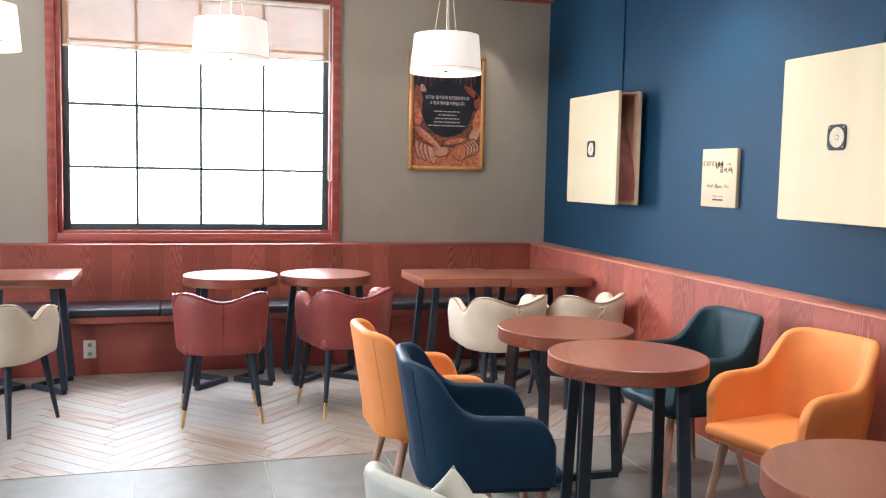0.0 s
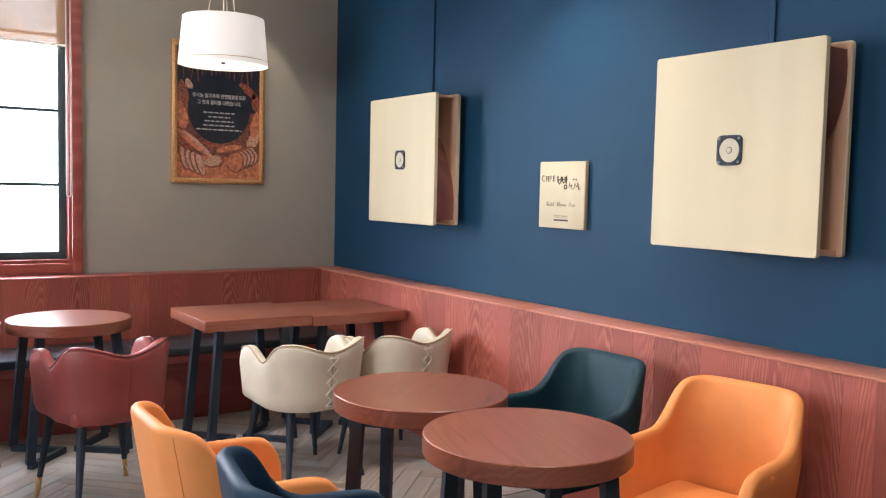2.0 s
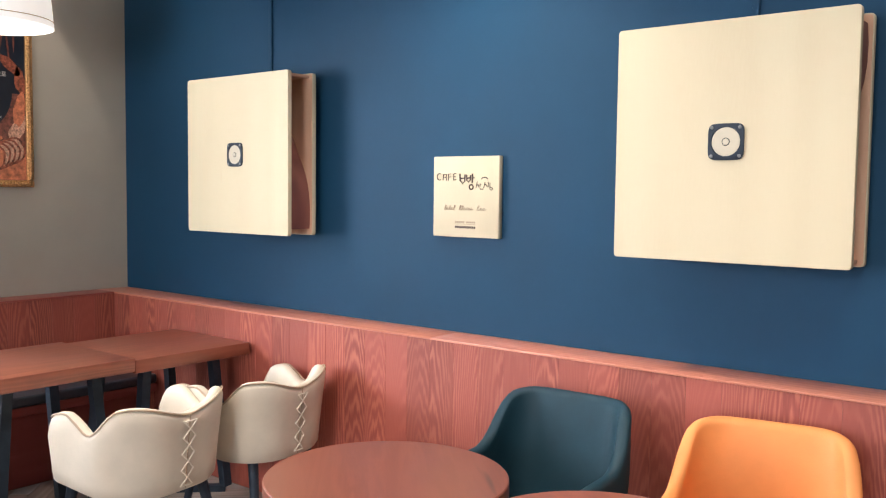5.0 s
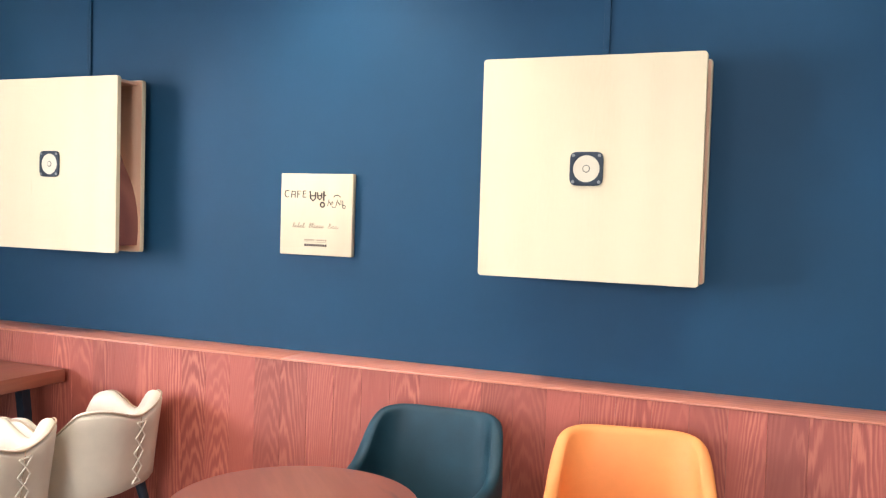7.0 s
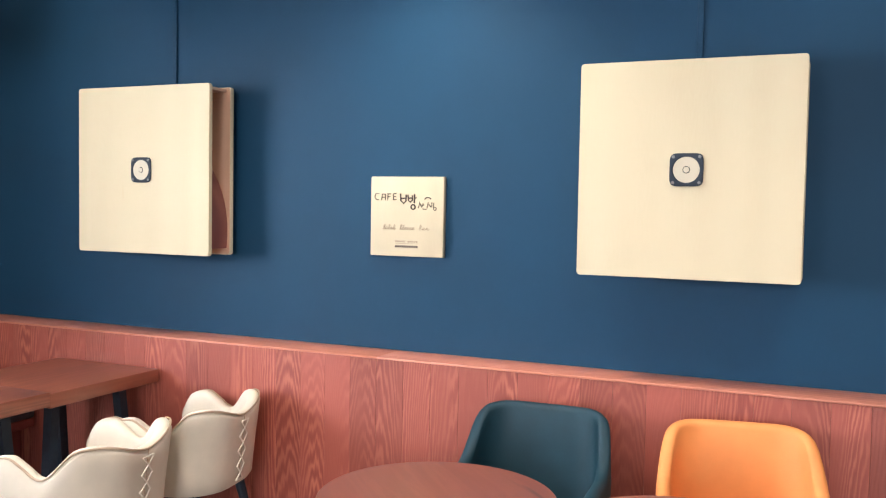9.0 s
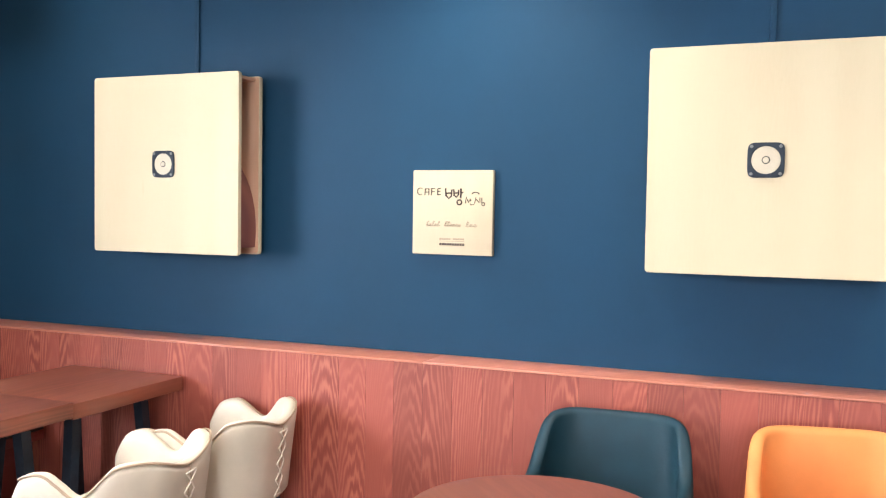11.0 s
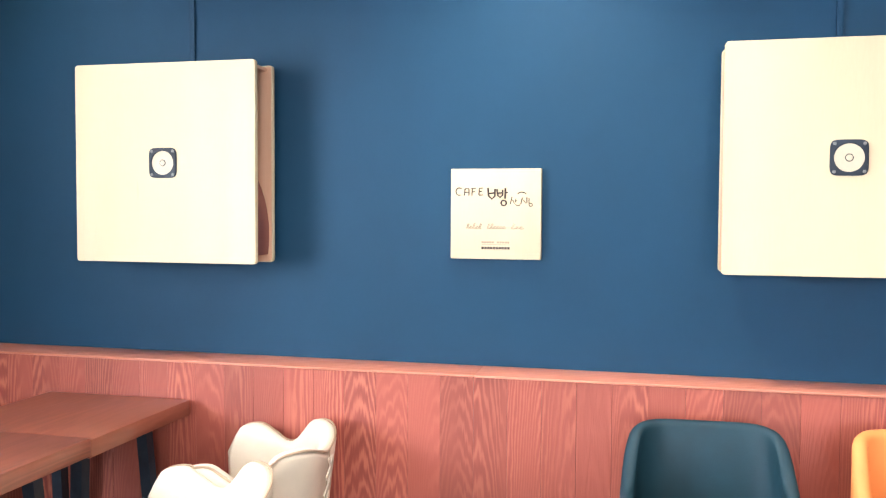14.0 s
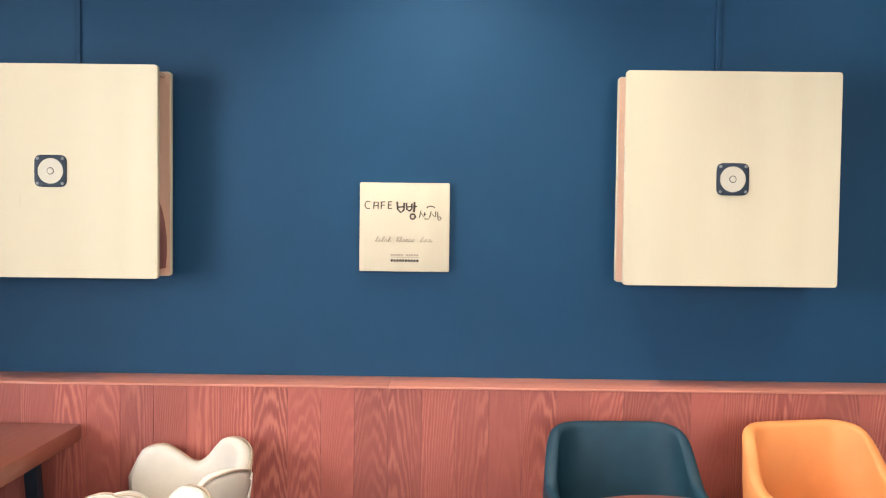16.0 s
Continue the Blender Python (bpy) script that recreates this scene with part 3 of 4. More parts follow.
orange = armchair(pose(2.266, 2.945, 0, 0, 0, 101), ORANGE, "orange leather armchair with tapered oak legs", "orange armchairs")
copy_thing(orange, pose(0.935, 3.54, 0, 0, 0, -90))
armchair(pose(2.216, 3.611, 0, 0, 0, 92), TEAL, "dark teal leather armchair with tapered oak legs", "dark armchairs")
armchair(pose(0.972, 2.935, 0, 0, 0, -99), NAVY, "navy leather armchair with tapered oak legs", "dark armchairs")
armchair(pose(0.645, 1.808, 0, 0, 0, -63.5), PALE_HIDE, "pale grey leather armchair with a loose cushion", "pale armchairs")


def pillow(m):
    p = thing("throw_cushion", "pale grey zipped cushion propped in a pale armchair", "cushion", m)
    bm, n, half = bmesh.new(), 20, 0.112
    for s in (-1, 1):
        rows = []
        for i in range(n + 1):
            u = 2 * i / n - 1
            row = []
            for j in range(n + 1):
                v = 2 * j / n - 1
                puff = 0.052 * max(0.0, (1 - u**4) * (1 - v**4)) ** 0.55
                pinch = 1 - 0.07 * (1 - u * u) * v * v - 0.07 * (1 - v * v) * u * u
                row.append(bm.verts.new((u * half * pinch, s * puff, v * half * pinch)))
            rows.append(row)
        for i in range(n):
            for j in range(n):
                bm.faces.new((rows[i][j], rows[i + 1][j], rows[i + 1][j + 1], rows[i][j + 1]))
    bmesh.ops.remove_doubles(bm, verts=bm.verts, dist=0.0005)
    part("cover", bm, PALE_HIDE, p)
    part("zip", tube([(-half * 0.93, 0.002, half * (0.78 - 0.13 * k)) for k in range(12)], 0.003, 6), STEEL, p, "dark zip along one edge")


pillow(pose(0.645, 1.808, 0, 0, 0, -63.5) @ pose(-0.118, -0.090, 0.592, -9, 42, 0))


def pendant(m):
    p = thing("pendant_lamp", "lit white fabric drum pendant lamp on thin cords", "lamp", m, "pendant lamps")
    bm = ring_loft([[(r * math.cos(2 * math.pi * i / 64), r * math.sin(2 * math.pi * i / 64), z) for i in range(64)] for r, z in ((0.250, 0.0), (0.238, 0.132), (0.226, 0.264), (0.223, 0.264), (0.235, 0.132), (0.247, 0.0), (0.250, 0.0))], cap=False)
    bmesh.ops.remove_doubles(bm, verts=bm.verts, dist=0.0001)
    part("shade", bm, SHADE, p)
    part("trim_cord", tube([(0.2485 * math.cos(2 * math.pi * k / 64), 0.2485 * math.sin(2 * math.pi * k / 64), 0.026) for k in range(65)], 0.002, 6), SEAM, p)
    part("shade_seam", tube([(-0.2505, -0.012, 0.001), (-0.2265, -0.011, 0.263)], 0.0022, 6), PIPING, p)
    part("diffuser", turned([(0.243, 0.018), (0.243, 0.022)], 64), SHADE, p, "white diffuser disc")
    part("bulb", turned([(0.012, 0.20), (0.03, 0.16), (0.032, 0.13), (0.02, 0.10), (0.004, 0.095)], 20), BULB, p)
    part("finial", turned([(0.012, 0.010), (0.012, 0.017)], 16), STEEL, p)
    for k in range(3):
        a = 2 * math.pi * k / 3 + 0.4
        part("spider_arm", tube([(0.224 * math.cos(a), 0.224 * math.sin(a), 0.255), (0.012 * math.cos(a), 0.012 * math.sin(a), 0.255)], 0.0025, 6), PIPING, p)
        part("cord", tube([(0.095 * math.cos(a), 0.095 * math.sin(a), 0.256), (0.022 * math.cos(a), 0.022 * math.sin(a), 0.705)], 0.0024, 6), PIPING, p)
    part("cable", tube([(0, 0, 0.2), (0, 0, 0.71)], 0.004, 8), PIPING, p)
    part("ceiling_cup", turned([(0.05, 0.700), (0.055, 0.715), (0.055, 0.7295)], 24), WHITE, p)
    return p


first = pendant(pose(1.727, 6.0, 2.11))
for x in (0.262, -1.235):
    copy_thing(first, pose(x, 6.0, 2.11))
for x in (1.727, 0.262, -1.235):
    lamp("pendant_glow", "POINT", pose(x, 6.0, 2.17), 5, WARM, soft=0.2)


def rounded_plate(x0, x1, h, r=0.012, ease=0.0015):
    """A square plate with rounded corners and eased edges, thick along x."""
    def outline(d):
        pts = []
        for cy, cz, a0 in ((1, 1, 0), (-1, 1, 90), (-1, -1, 180), (1, -1, 270)):
            for k in range(6):
                g = radians(a0 + 18 * k)
                pts.append((cy * (h - r) + (r - d) * math.cos(g), cz * (h - r) + (r - d) * math.sin(g)))
        return pts
    return ring_loft([[(x, u, v) for u, v in outline(d)] for x, d in ((x0, ease), (x0 + ease, 0), (x1 - ease, 0), (x1, ease))])


def wall_speaker(m, flip):
    """Two plywood plates with a spiral horn between them and a small driver in the middle. Local x faces the room."""
    s = thing("wall_speaker", "square birch plywood spiral-horn speaker on a blue wall", "speaker", m, "wall speakers")
    h = 0.371
    part("front_plate", rounded_plate(0.197, 0.219, h), BIRCH, s)
    part("back_plate", rounded_plate(0.050, 0.070, h), BIRCH_PLAIN, s)
    # Thin added sheet that darkens the back plate where the interior is in shade.
    part("inner_lining", rounded_plate(0.0702, 0.0722, h - 0.004), BIRCH_SHADED, s, "red-brown inner face toned for the shade inside")
    part("wall_mount", box(0.0015, 0.0495, -0.28, 0.28, -0.30, 0.30, 0.003), STEEL, s)
    walls = []
    for k in range(70):
        a = radians(-44) + k * 0.1
        r = 0.27 * math.exp(-(0.76 if a < 0 else 0.30) * a)
        walls.append([(x, (r + n) * math.cos(a), flip * (r + n) * math.sin(a)) for x, n in ((0.073, -0.007), (0.196, -0.007), (0.196, 0.007), (0.073, 0.007))])
    bm = ring_loft(walls)
    part("spiral_horn", bm, HORN, s)
    part("rail", box(0.073, 0.196, -h + 0.03, h - 0.02, flip * (h - 0.016) - 0.006, flip * (h - 0.016) + 0.006), BIRCH_SHADED, s)
    square = [(math.cos(g) / (abs(math.cos(g)) ** 6 + abs(math.sin(g)) ** 6) ** (1 / 6), math.sin(g) / (abs(math.cos(g)) ** 6 + abs(math.sin(g)) ** 6) ** (1 / 6)) for g in [2 * math.pi * i / 64 for i in range(64)]]
    circle = [(math.cos(2 * math.pi * i / 64), math.sin(2 * math.pi * i / 64)) for i in range(64)]
    d = part("driver", ring_loft([[(x, w * u, w * v) for u, v in shape] for x, w, shape in ((0.2195, 0.056, square), (0.2245, 0.0555, square), (0.2255, 0.054, square), (0.2255, 0.046, circle), (0.2215, 0.0445, circle))]), STEEL, s, "black square speaker driver with rounded corners")
    part("cone", turned([(0.0442, 0.0062), (0.041, 0.0075), (0.030, 0.0045), (0.014, 0.0032)], 40), CONE, d, "cream paper cone").matrix_local = pose(0.217, 0, 0, 0, 90, 0)
    part("dust_cap", turned([(0.0125, 0.003), (0.0125, 0.0062), (0.0105, 0.0075)], 24), STEEL, d).matrix_local = pose(0.217, 0, 0, 0, 90, 0)
    part("dust_cap_face", turned([(0.0100, 0.0075), (0.006, 0.0085)], 24), CONE, d).matrix_local = pose(0.217, 0, 0, 0, 90, 0)
    for sy in (-1, 1):
        for sz in (-1, 1):
            part("screw", turned([(0.0055, 0.0), (0.0055, 0.0025), (0.003, 0.0035)], 12), ZINC, d).matrix_local = pose(0.2255, sy * 0.0435, sz * 0.0435, 0, 90, 0)
    return s


wall_speaker(pose(EAST, 3.199, 1.6005, 0, 0, 180), -1)
wall_speaker(pose(EAST, 5.560, 1.6015, 0, 0, 180), 1)
for y in (3.195, 5.555):
    duct = thing("cable_duct", "blue painted cable duct running up the wall", "cable duct", pose(EAST, y, 0), "cable ducts")
    part("cover", box(-0.011, -0.001, -0.011, 0.011, 1.985, CEIL - 0.002, 0.002), BLUE, duct)

sign = thing("wall_sign", "square birch plywood sign with handwritten dark lettering", "sign", pose(EAST, 4.340, 1.4185, 0, 0, 180))
part("board", box(0.0015, 0.027, -0.166, 0.166, -0.164, 0.164, 0.004), BIRCH_PLAIN, sign)


def lettering(name, text, size, m, mat, parent, width=None, bold=0.0, align="CENTER"):
    c = bpy.data.curves.new(name, "FONT")
    c.body, c.size, c.align_x, c.offset, c.extrude = text, size, align, bold, 0.0004
    c.materials.append(mat)
    ob = new(name, c)
    ob.parent = parent
    ob.matrix_local = m
    if width:
        bpy.context.view_layer.update()
        k = width / max(ob.dimensions.x, 0.001)
        ob.matrix_local = m @ Matrix.Diagonal((k, 1, 1, 1))
    return ob


def stroke(name, parent, points, r, mat):
    return part(name, tube([(0.0277, u, v) for u, v in points], r, 6), mat, parent)


def arc(u, v, r, a0, a1, n=10, k=1.0):
    return [(u + r * math.cos(radians(a0 + (a1 - a0) * i / n)), v + k * r * math.sin(radians(a0 + (a1 - a0) * i / n))) for i in range(n + 1)]


for pts in (
    arc(-0.134, 0.081, 0.0125, 50, 300, 10, 1.1),
    [(-0.113, 0.092), (-0.115, 0.066)], [(-0.114, 0.083), (-0.110, 0.092), (-0.098, 0.091)], [(-0.098, 0.092), (-0.098, 0.066)], [(-0.115, 0.078), (-0.098, 0.079)],
    [(-0.086, 0.092), (-0.087, 0.066)], [(-0.089, 0.092), (-0.072, 0.093)], [(-0.087, 0.080), (-0.074, 0.081)],
    [(-0.060, 0.092), (-0.061, 0.068)], [(-0.060, 0.093), (-0.047, 0.094)], [(-0.061, 0.081), (-0.049, 0.082)], [(-0.061, 0.068), (-0.047, 0.069)],
):
    stroke("pen_stroke", sign, pts, 0.0018, INK)
for pts, r in (
    ([(-0.028, 0.094), (-0.026, 0.066), (-0.014, 0.054), (-0.003, 0.064), (-0.002, 0.090)], 0.0032),
    ([(-0.026, 0.074), (-0.003, 0.076)], 0.003),
    ([(0.006, 0.090), (0.008, 0.066), (0.017, 0.060), (0.026, 0.068), (0.026, 0.088)], 0.0030),
    ([(0.008, 0.075), (0.026, 0.077)], 0.0028),
    ([(0.036, 0.094), (0.035, 0.056)], 0.0034),
    ([(0.036, 0.076), (0.046, 0.078)], 0.0028),
    (arc(0.030, 0.040, 0.0095, 90, 450, 14), 0.0030),
    (arc(0.096, 0.070, 0.015, 10, 170, 10, 0.6), 0.0020),
    ([(0.060, 0.062), (0.054, 0.036)], 0.0016),
    ([(0.062, 0.052), (0.070, 0.038)], 0.0016),
    ([(0.074, 0.056), (0.074, 0.042)], 0.0016),
    ([(0.070, 0.048), (0.080, 0.049)], 0.0014),
    ([(0.074, 0.036), (0.076, 0.031), (0.090, 0.032)], 0.0016),
    ([(0.098, 0.060), (0.092, 0.036)], 0.0016),
    ([(0.100, 0.052), (0.110, 0.040)], 0.0016),
    ([(0.114, 0.060), (0.114, 0.040)], 0.0016),
    ([(0.122, 0.058), (0.122, 0.038)], 0.0016),
    (arc(0.128, 0.034, 0.006, 90, 450, 12), 0.0015),
):
    stroke("brush_stroke", sign, pts, r, INK)
SMALL = random.Random(4)
x = -0.108
for letters, step in ((5, 0.0115), (6, 0.0115), (3, 0.0155)):
    for k in range(letters):
        tall = 0.019 if k == 0 or SMALL.random() < 0.2 else 0.0095
        w, lean = step * 0.8, 0.3 * tall
        curl = [(x + w * 0.1, -0.053), (x + w * 0.3 + lean, -0.053 + tall), (x + w * 0.75 + lean, -0.053 + tall * 0.92), (x + w * 0.35, -0.0535), (x + w * 0.8, -0.0545), (x + step * 1.15, -0.049)]
        stroke("script_line", sign, curl, 0.0008, SCRIPT_INK)
        x += step
    x += 0.019
for k in range(11):
    if k != 5:
        u = -0.050 + 0.0095 * k
        part("small_print", box(0.0272, 0.0280, u, u + 0.0068, -0.106, -0.099), FAINT_INK, sign, smooth=False)
part("rule", box(0.0272, 0.0280, -0.050, 0.054, -0.1115, -0.1100), FAINT_INK, sign, smooth=False)
for k in range(10):
    part("small_print", box(0.0272, 0.0280, -0.050 + 0.0105 * k, -0.050 + 0.0105 * k + 0.0084, -0.1275, -0.1185), INK, sign, smooth=False)


def poster():
    p = thing("framed_poster", "gilt-framed bakery poster with bread and white print", "picture", pose(1.995, NORTH, 1.900))
    w, h, fw = 0.318, 0.463, 0.036
    part("backing", box(-w + 0.01, w - 0.01, -0.014, -0.002, -h + 0.01, h - 0.01), POSTER_DARK, p, smooth=False)
    for name, (x0, x1, z0, z1) in (("frame_rail", (-w, w, -h, -h + fw)), ("frame_rail", (-w, w, h - fw, h)), ("frame_stile", (-w, -w + fw, -h + fw, h - fw)), ("frame_stile", (w - fw, w, -h + fw, h - fw))):
        rail = part(name, box(x0, x1, -0.030, -0.002, z0, z1, 0.006, 3), GOLD, p)
        bm = bmesh.new()
        long_x = x1 - x0 > z1 - z0
        n = int(max(x1 - x0, z1 - z0) / 0.017)
        for k in range(n):
            u = (k + 0.5) / n
            cx, cz = (x0 + (x1 - x0) * u, (z0 + z1) / 2) if long_x else ((x0 + x1) / 2, z0 + (z1 - z0) * u)
            mm = Matrix.Translation((cx, -0.030, cz)) @ Matrix.Diagonal((0.0085, 0.006, 0.0085, 1)) @ Matrix.Rotation(0.6, 4, "Y")
            bmesh.ops.create_icosphere(bm, subdivisions=1, radius=1.0, matrix=mm)
        part("beading", bm, GOLD, rail, "row of carved gilt beads")
    y = -0.0145

    def flat(name, pts, mat, up):
        bm = bmesh.new()
        vs = [bm.verts.new((a, y - up, b)) for a, b in pts]
        f = bm.faces.new(vs)
        out = bmesh.ops.extrude_face_region(bm, geom=[f])
        for v in out["geom"]:
            if isinstance(v, bmesh.types.BMVert):
                v.co.y -= 0.0004
        part(name, bm, mat, p, smooth=False)

    def blob(cx, cz, rx, rz, turn=0, n=28, wob=0.0):
        out = []
        for i in range(n):
            g = 2 * math.pi * i / n
            k = 1 + wob * math.sin(3 * g + cx * 40) + wob * 0.6 * math.sin(7 * g + cz * 30)
            a, b = rx * k * math.cos(g), rz * k * math.sin(g)
            c, s = math.cos(radians(turn)), math.sin(radians(turn))
            out.append((max(-0.281, min(0.281, cx + a * c - b * s)), max(-0.426, min(0.426, cz + a * s + b * c))))
        return out

    flat("printed_table", [(-0.281, -0.426), (0.281, -0.426), (0.281, 0.02), (-0.281, 0.04)], POSTER_BROWN, 0.0006)
    flat("printed_board", [(-0.281, -0.425), (0.281, -0.425), (0.281, -0.29), (-0.281, -0.27)], POSTER_BOARD, 0.0016)
    for k in range(16):
        x = -0.24 + 0.031 * k
        flat("printed_wheat", blob(x, 0.31 + 0.04 * math.sin(k * 1.7), 0.005, 0.09, 8 * math.sin(k * 2.3), 12), POSTER_BROWN, 0.0011)
    for cx, cz, rx, rz, tn, mat in (
        (-0.245, 0.10, 0.040, 0.10, 4, POSTER_CRUST), (-0.205, 0.185, 0.022, 0.035, 30, POSTER_CRUMB), (-0.25, -0.02, 0.035, 0.09, 12, POSTER_BOARD),
        (-0.235, -0.16, 0.045, 0.10, 40, POSTER_CRUST), (-0.155, -0.20, 0.022, 0.13, 52, POSTER_CRUMB), (-0.19, -0.19, 0.016, 0.12, 50, POSTER_BOARD),
        (0.20, 0.17, 0.026, 0.075, 50, POSTER_CRUST), (0.255, 0.09, 0.028, 0.07, 10, POSTER_CRUST), (0.25, -0.06, 0.030, 0.09, -8, POSTER_BOARD),
        (0.24, -0.16, 0.035, 0.075, -30, POSTER_CRUMB), (0.0, -0.20, 0.14, 0.030, 4, POSTER_CRUST), (0.07, -0.225, 0.09, 0.020, 12, POSTER_BOARD),
    ):
        flat("printed_bread", blob(cx, cz, rx, rz, tn, wob=0.08), mat, 0.0020 + 0.0004 * (mat is POSTER_CRUMB) + 0.0008 * (mat is POSTER_BOARD))
    flat("printed_plate", blob(0, 0.03, 0.212, 0.225, 0, 56), POSTER_DARK, 0.0038)
    for k in range(4):
        flat("printed_slice", blob(-0.235 + 0.035 * k, -0.30 - 0.012 * k, 0.030, 0.085, 18, wob=0.04), POSTER_CRUST, 0.0032 + 0.0010 * k)
        flat("printed_slice_crumb", blob(-0.231 + 0.035 * k, -0.30 - 0.012 * k, 0.022, 0.072, 18, wob=0.05), POSTER_CRUMB, 0.0036 + 0.0010 * k)
    for k in range(5):
        flat("printed_loaf", blob(0.215 - 0.026 * k, -0.275 - 0.010 * k, 0.062, 0.072, -15, wob=0.03), POSTER_CRUST, 0.0042 + 0.0009 * k)
        flat("printed_loaf_crumb", blob(0.213 - 0.026 * k, -0.275 - 0.010 * k, 0.054, 0.062, -15, wob=0.04), POSTER_BOARD if k == 4 else POSTER_CRUMB, 0.0046 + 0.0009 * k)
    flat("printed_roll", blob(-0.03, -0.315, 0.075, 0.042, 14, wob=0.05), POSTER_CRUST, 0.0042)
    flat("printed_roll_crumb", blob(-0.04, -0.312, 0.060, 0.033, 14, wob=0.06), POSTER_CRUMB, 0.0048)
    face = Matrix(((1, 0, 0, 0), (0, 0, -1, -0.0195), (0, 1, 0, 0), (0, 0, 0, 1)))
    for text, z, size, width in (("유기농 밀가루에 천연발효종으로", 0.106, 0.031, 0.365), ("그 맛과 풍미를 더했습니다.", 0.062, 0.031, 0.30)):
        lettering("printed_line", text, size, Matrix.Translation((0, 0, z)) @ face, POSTER_TEXT, p, width, 0.0006)
    for z, wd in ((0.004, 0.22), (-0.024, 0.15), (-0.052, 0.20), (-0.080, 0.22), (-0.108, 0.31)):
        x = -wd / 2
        k = 0
        while x < wd / 2:
            step = 0.022 + 0.014 * ((k * 7 + int(wd * 100)) % 3) / 2
            part("printed_word", box(x, min(x + step, wd / 2), -0.0192, -0.0186, z, z + 0.008), POSTER_TEXT, p, smooth=False)
            x += step + 0.008
            k += 1


poster()

# ---- wainscot, ledges and floor pieces ----
wains_e = tagged(new("wainscot_east"), "red stained vertical board wainscot under a blue wall", "wainscot", "", "structure")
part("core", box(FACE_E + 0.022, EAST - 0.001, SOUTH, NORTH - 0.001, 0.0, RAIL - 0.009), RED_WOOD, wains_e, smooth=False)
wains_n = tagged(new("wainscot_north"), "red stained vertical board wainscot behind the bench", "wainscot", "", "structure")
part("core", box(WEST, FACE_E + 0.02, FACE_N + 0.022, NORTH - 0.001, 0.0, RAIL - 0.009), RED_WOOD, wains_n, smooth=False)
PITCH = 0.1185
plank = finish("plank", box(-PITCH / 2 + 0.0003, PITCH / 2 - 0.0003, -0.010, 0.010, 0, RAIL - 0.0085, 0.0007, 1), RED_WOOD)
y = 4.383 + PITCH / 2 - 60 * PITCH
while y < FACE_N + 0.05:
    if y > -2.5:
        ob = new("plank", plank)
        ob.parent = wains_e
        ob.matrix_world = pose(FACE_E + 0.011, y, 0.0, 0, 0, 90)
    y += PITCH
x = FACE_E - 0.06
while x > -2.6:
    ob = new("plank", plank)
    ob.parent = wains_n
    ob.matrix_world = pose(x, FACE_N + 0.011, 0.0)
    x -= PITCH
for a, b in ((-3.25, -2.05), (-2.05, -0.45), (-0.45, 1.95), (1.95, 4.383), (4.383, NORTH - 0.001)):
    part("ledge_board", box(FACE_E - 0.002, EAST - 0.001, a + 0.0006, b - 0.0006, RAIL - 0.008, RAIL, 0.002), RED_WOOD_Y_LIT, wains_e)
for a, b in ((-4.9, -2.4), (-2.4, 0.0), (0.0, FACE_E - 0.003)):
    part("ledge_board", box(a + 0.0006, b - 0.0006, FACE_N - 0.002, NORTH - 0.001, RAIL - 0.008, RAIL, 0.002), RED_WOOD_X, wains_n)


def clip(poly, axis, limit, keep_below):
    out = []
    for i, p in enumerate(poly):
        q = poly[(i + 1) % len(poly)]
        inp, inq = [(v[axis] <= limit) == keep_below for v in (p, q)]
        if inp:
            out.append(p)
        if inp != inq:
            f = (limit - p[axis]) / (q[axis] - p[axis])
            out.append((p[0] + f * (q[0] - p[0]), p[1] + f * (q[1] - p[1])))
    return out


def slab(poly, centre, turn):
    """A thin piece with an eased top edge, in its own frame."""
    c, s = math.cos(-turn), math.sin(-turn)
    pts = [((p[0] - centre[0]) * c - (p[1] - centre[1]) * s, (p[0] - centre[0]) * s + (p[1] - centre[1]) * c) for p in poly]
    mx, my = sum(p[0] for p in pts) / len(pts), sum(p[1] for p in pts) / len(pts)

    def shrink(d):
        return [(p[0] - d * (1 if p[0] > mx else -1), p[1] - d * (1 if p[1] > my else -1)) for p in pts]

    rings = [[(*p, -0.008) for p in pts], [(*p, -0.0012) for p in pts], [(*p, 0.0) for p in shrink(0.0012)]]
    return finish("floor_plank", ring_loft(rings), FLOOR_WOOD, False)


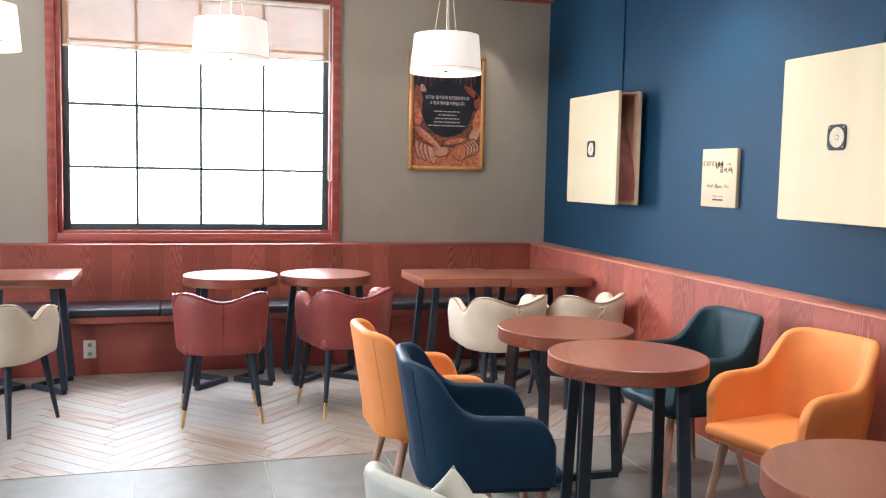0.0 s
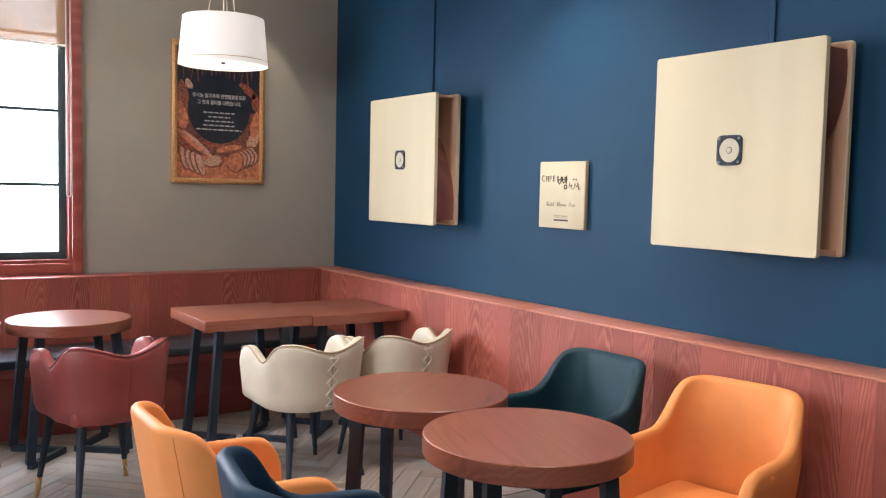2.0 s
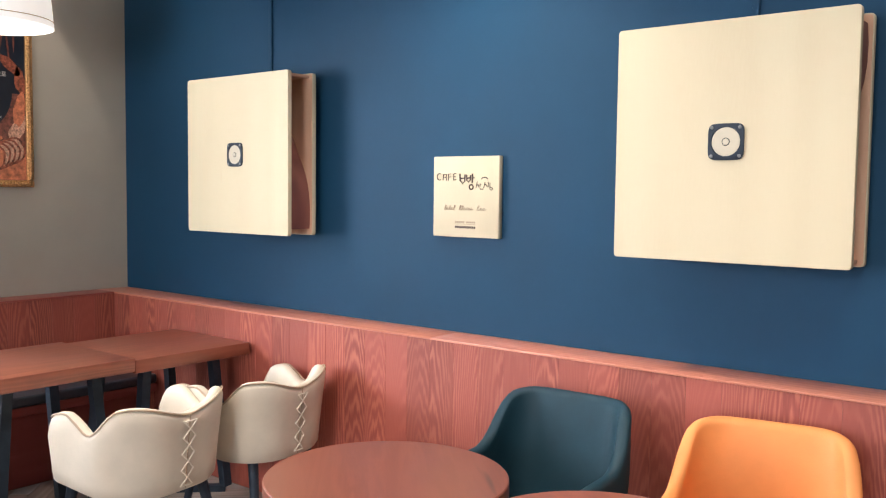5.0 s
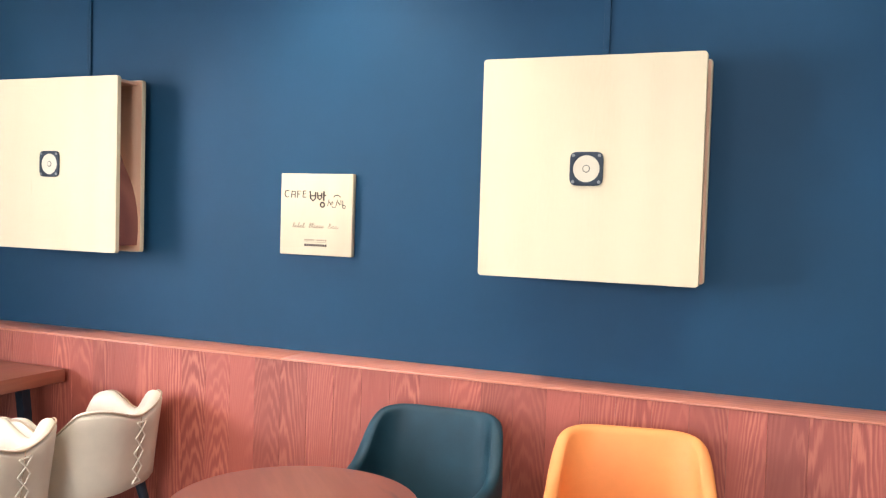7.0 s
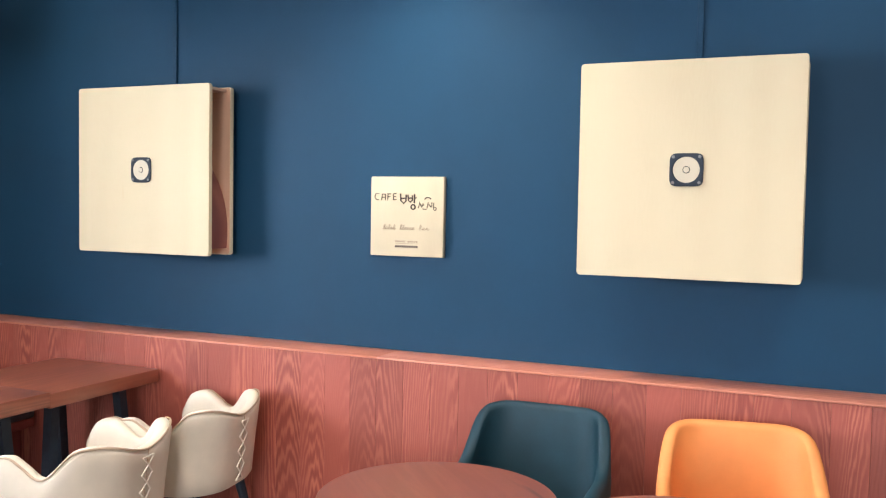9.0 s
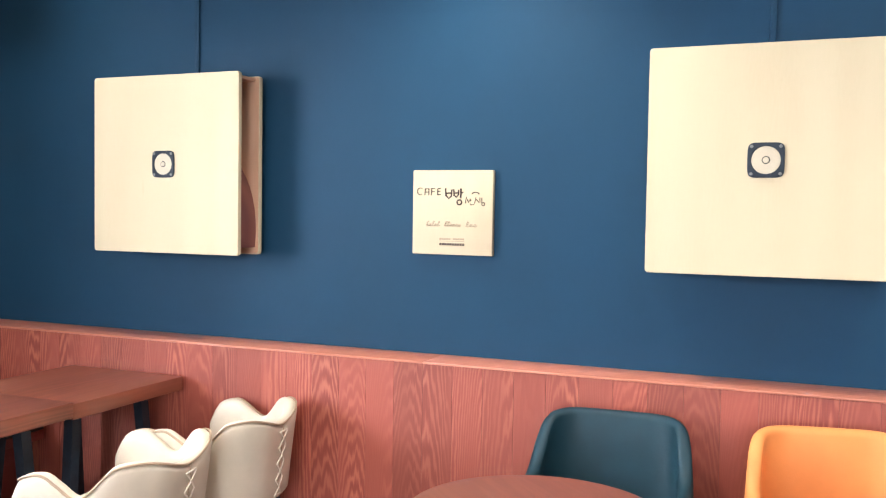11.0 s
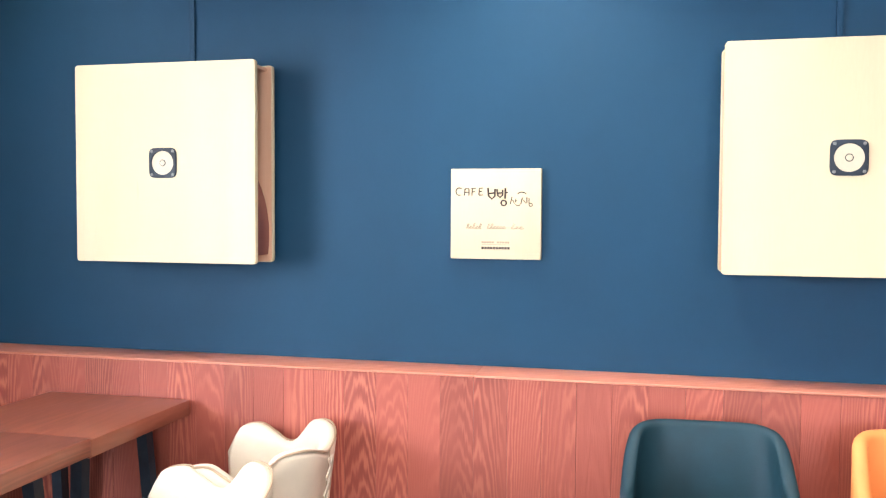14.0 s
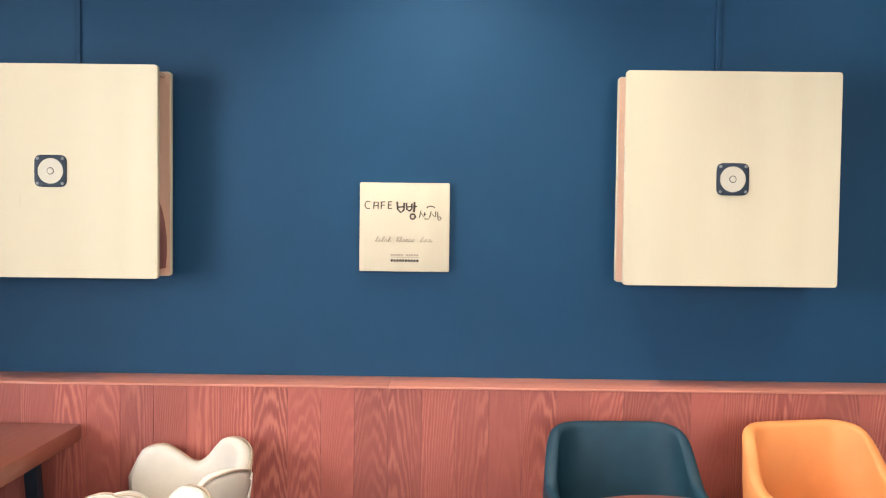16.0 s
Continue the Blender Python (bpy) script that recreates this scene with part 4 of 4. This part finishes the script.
PW, PL, GAP = 0.092, 0.552, 0.0013
whole = None
FX0, FX1, FY0, FY1 = -1.75, FACE_E - 0.001, 4.275, 6.328
for i in range(-60, 61):
    for j in range(-12, 13):
        for upright in (False, True):
            u, v = i * PW - j * PL, i * PW + j * PL
            if upright:
                u0, u1, v0, v1 = u, u + PW, v + PW, v + PW + PL
            else:
                u0, u1, v0, v1 = u, u + PL, v, v + PW
            turn = radians(45 + (90 if upright else 0))
            mid = ((u0 + u1) / 2, (v0 + v1) / 2)
            c45 = math.cos(radians(45))
            cx, cy = (mid[0] - mid[1]) * c45 + 0.4, (mid[0] + mid[1]) * c45 + 5.3
            if not (FX0 - 0.4 < cx < FX1 + 0.4 and FY0 - 0.4 < cy < FY1 + 0.4):
                continue
            c, s = math.cos(turn), math.sin(turn)
            hl, hw = PL / 2 - GAP, PW / 2 - GAP
            poly = [(cx + a * c - b * s, cy + a * s + b * c) for a, b in ((-hl, -hw), (hl, -hw), (hl, hw), (-hl, hw))]
            cut = poly
            for axis, limit, below in ((0, FX0, False), (0, FX1, True), (1, FY0, False), (1, FY1, True)):
                cut = clip(cut, axis, limit, below) if len(cut) > 2 else []
            if len(cut) < 3:
                continue
            if cut == poly:
                whole = whole or slab(poly, (cx, cy), turn)
                me = whole
            else:
                me = slab(cut, (cx, cy), turn)
            ob = new("floor_plank", me)
            ob.parent = wood_floor
            ob.matrix_world = Matrix.Translation((cx, cy, 0)) @ Matrix.Rotation(turn, 4, "Z")

TS = 0.588
tile = finish("floor_tile", ring_loft([[(sx * d, sy * d, z) for sx, sy in ((-1, -1), (1, -1), (1, 1), (-1, 1))] for d, z in ((TS / 2 - 0.002, -0.006), (TS / 2 - 0.002, -0.001), (TS / 2 - 0.003, 0.0))]), TILE, False)
for i in range(-9, 4):
    for j in range(15):
        x, y = 0.322 + (i + 0.5) * TS, 4.267 - (j + 0.5) * TS
        if x + TS / 2 < WEST + 0.6 or y - TS / 2 < SOUTH:
            continue
        ob = new("floor_tile", tile)
        ob.parent = tile_floor
        ob.matrix_world = pose(x, y, 0)
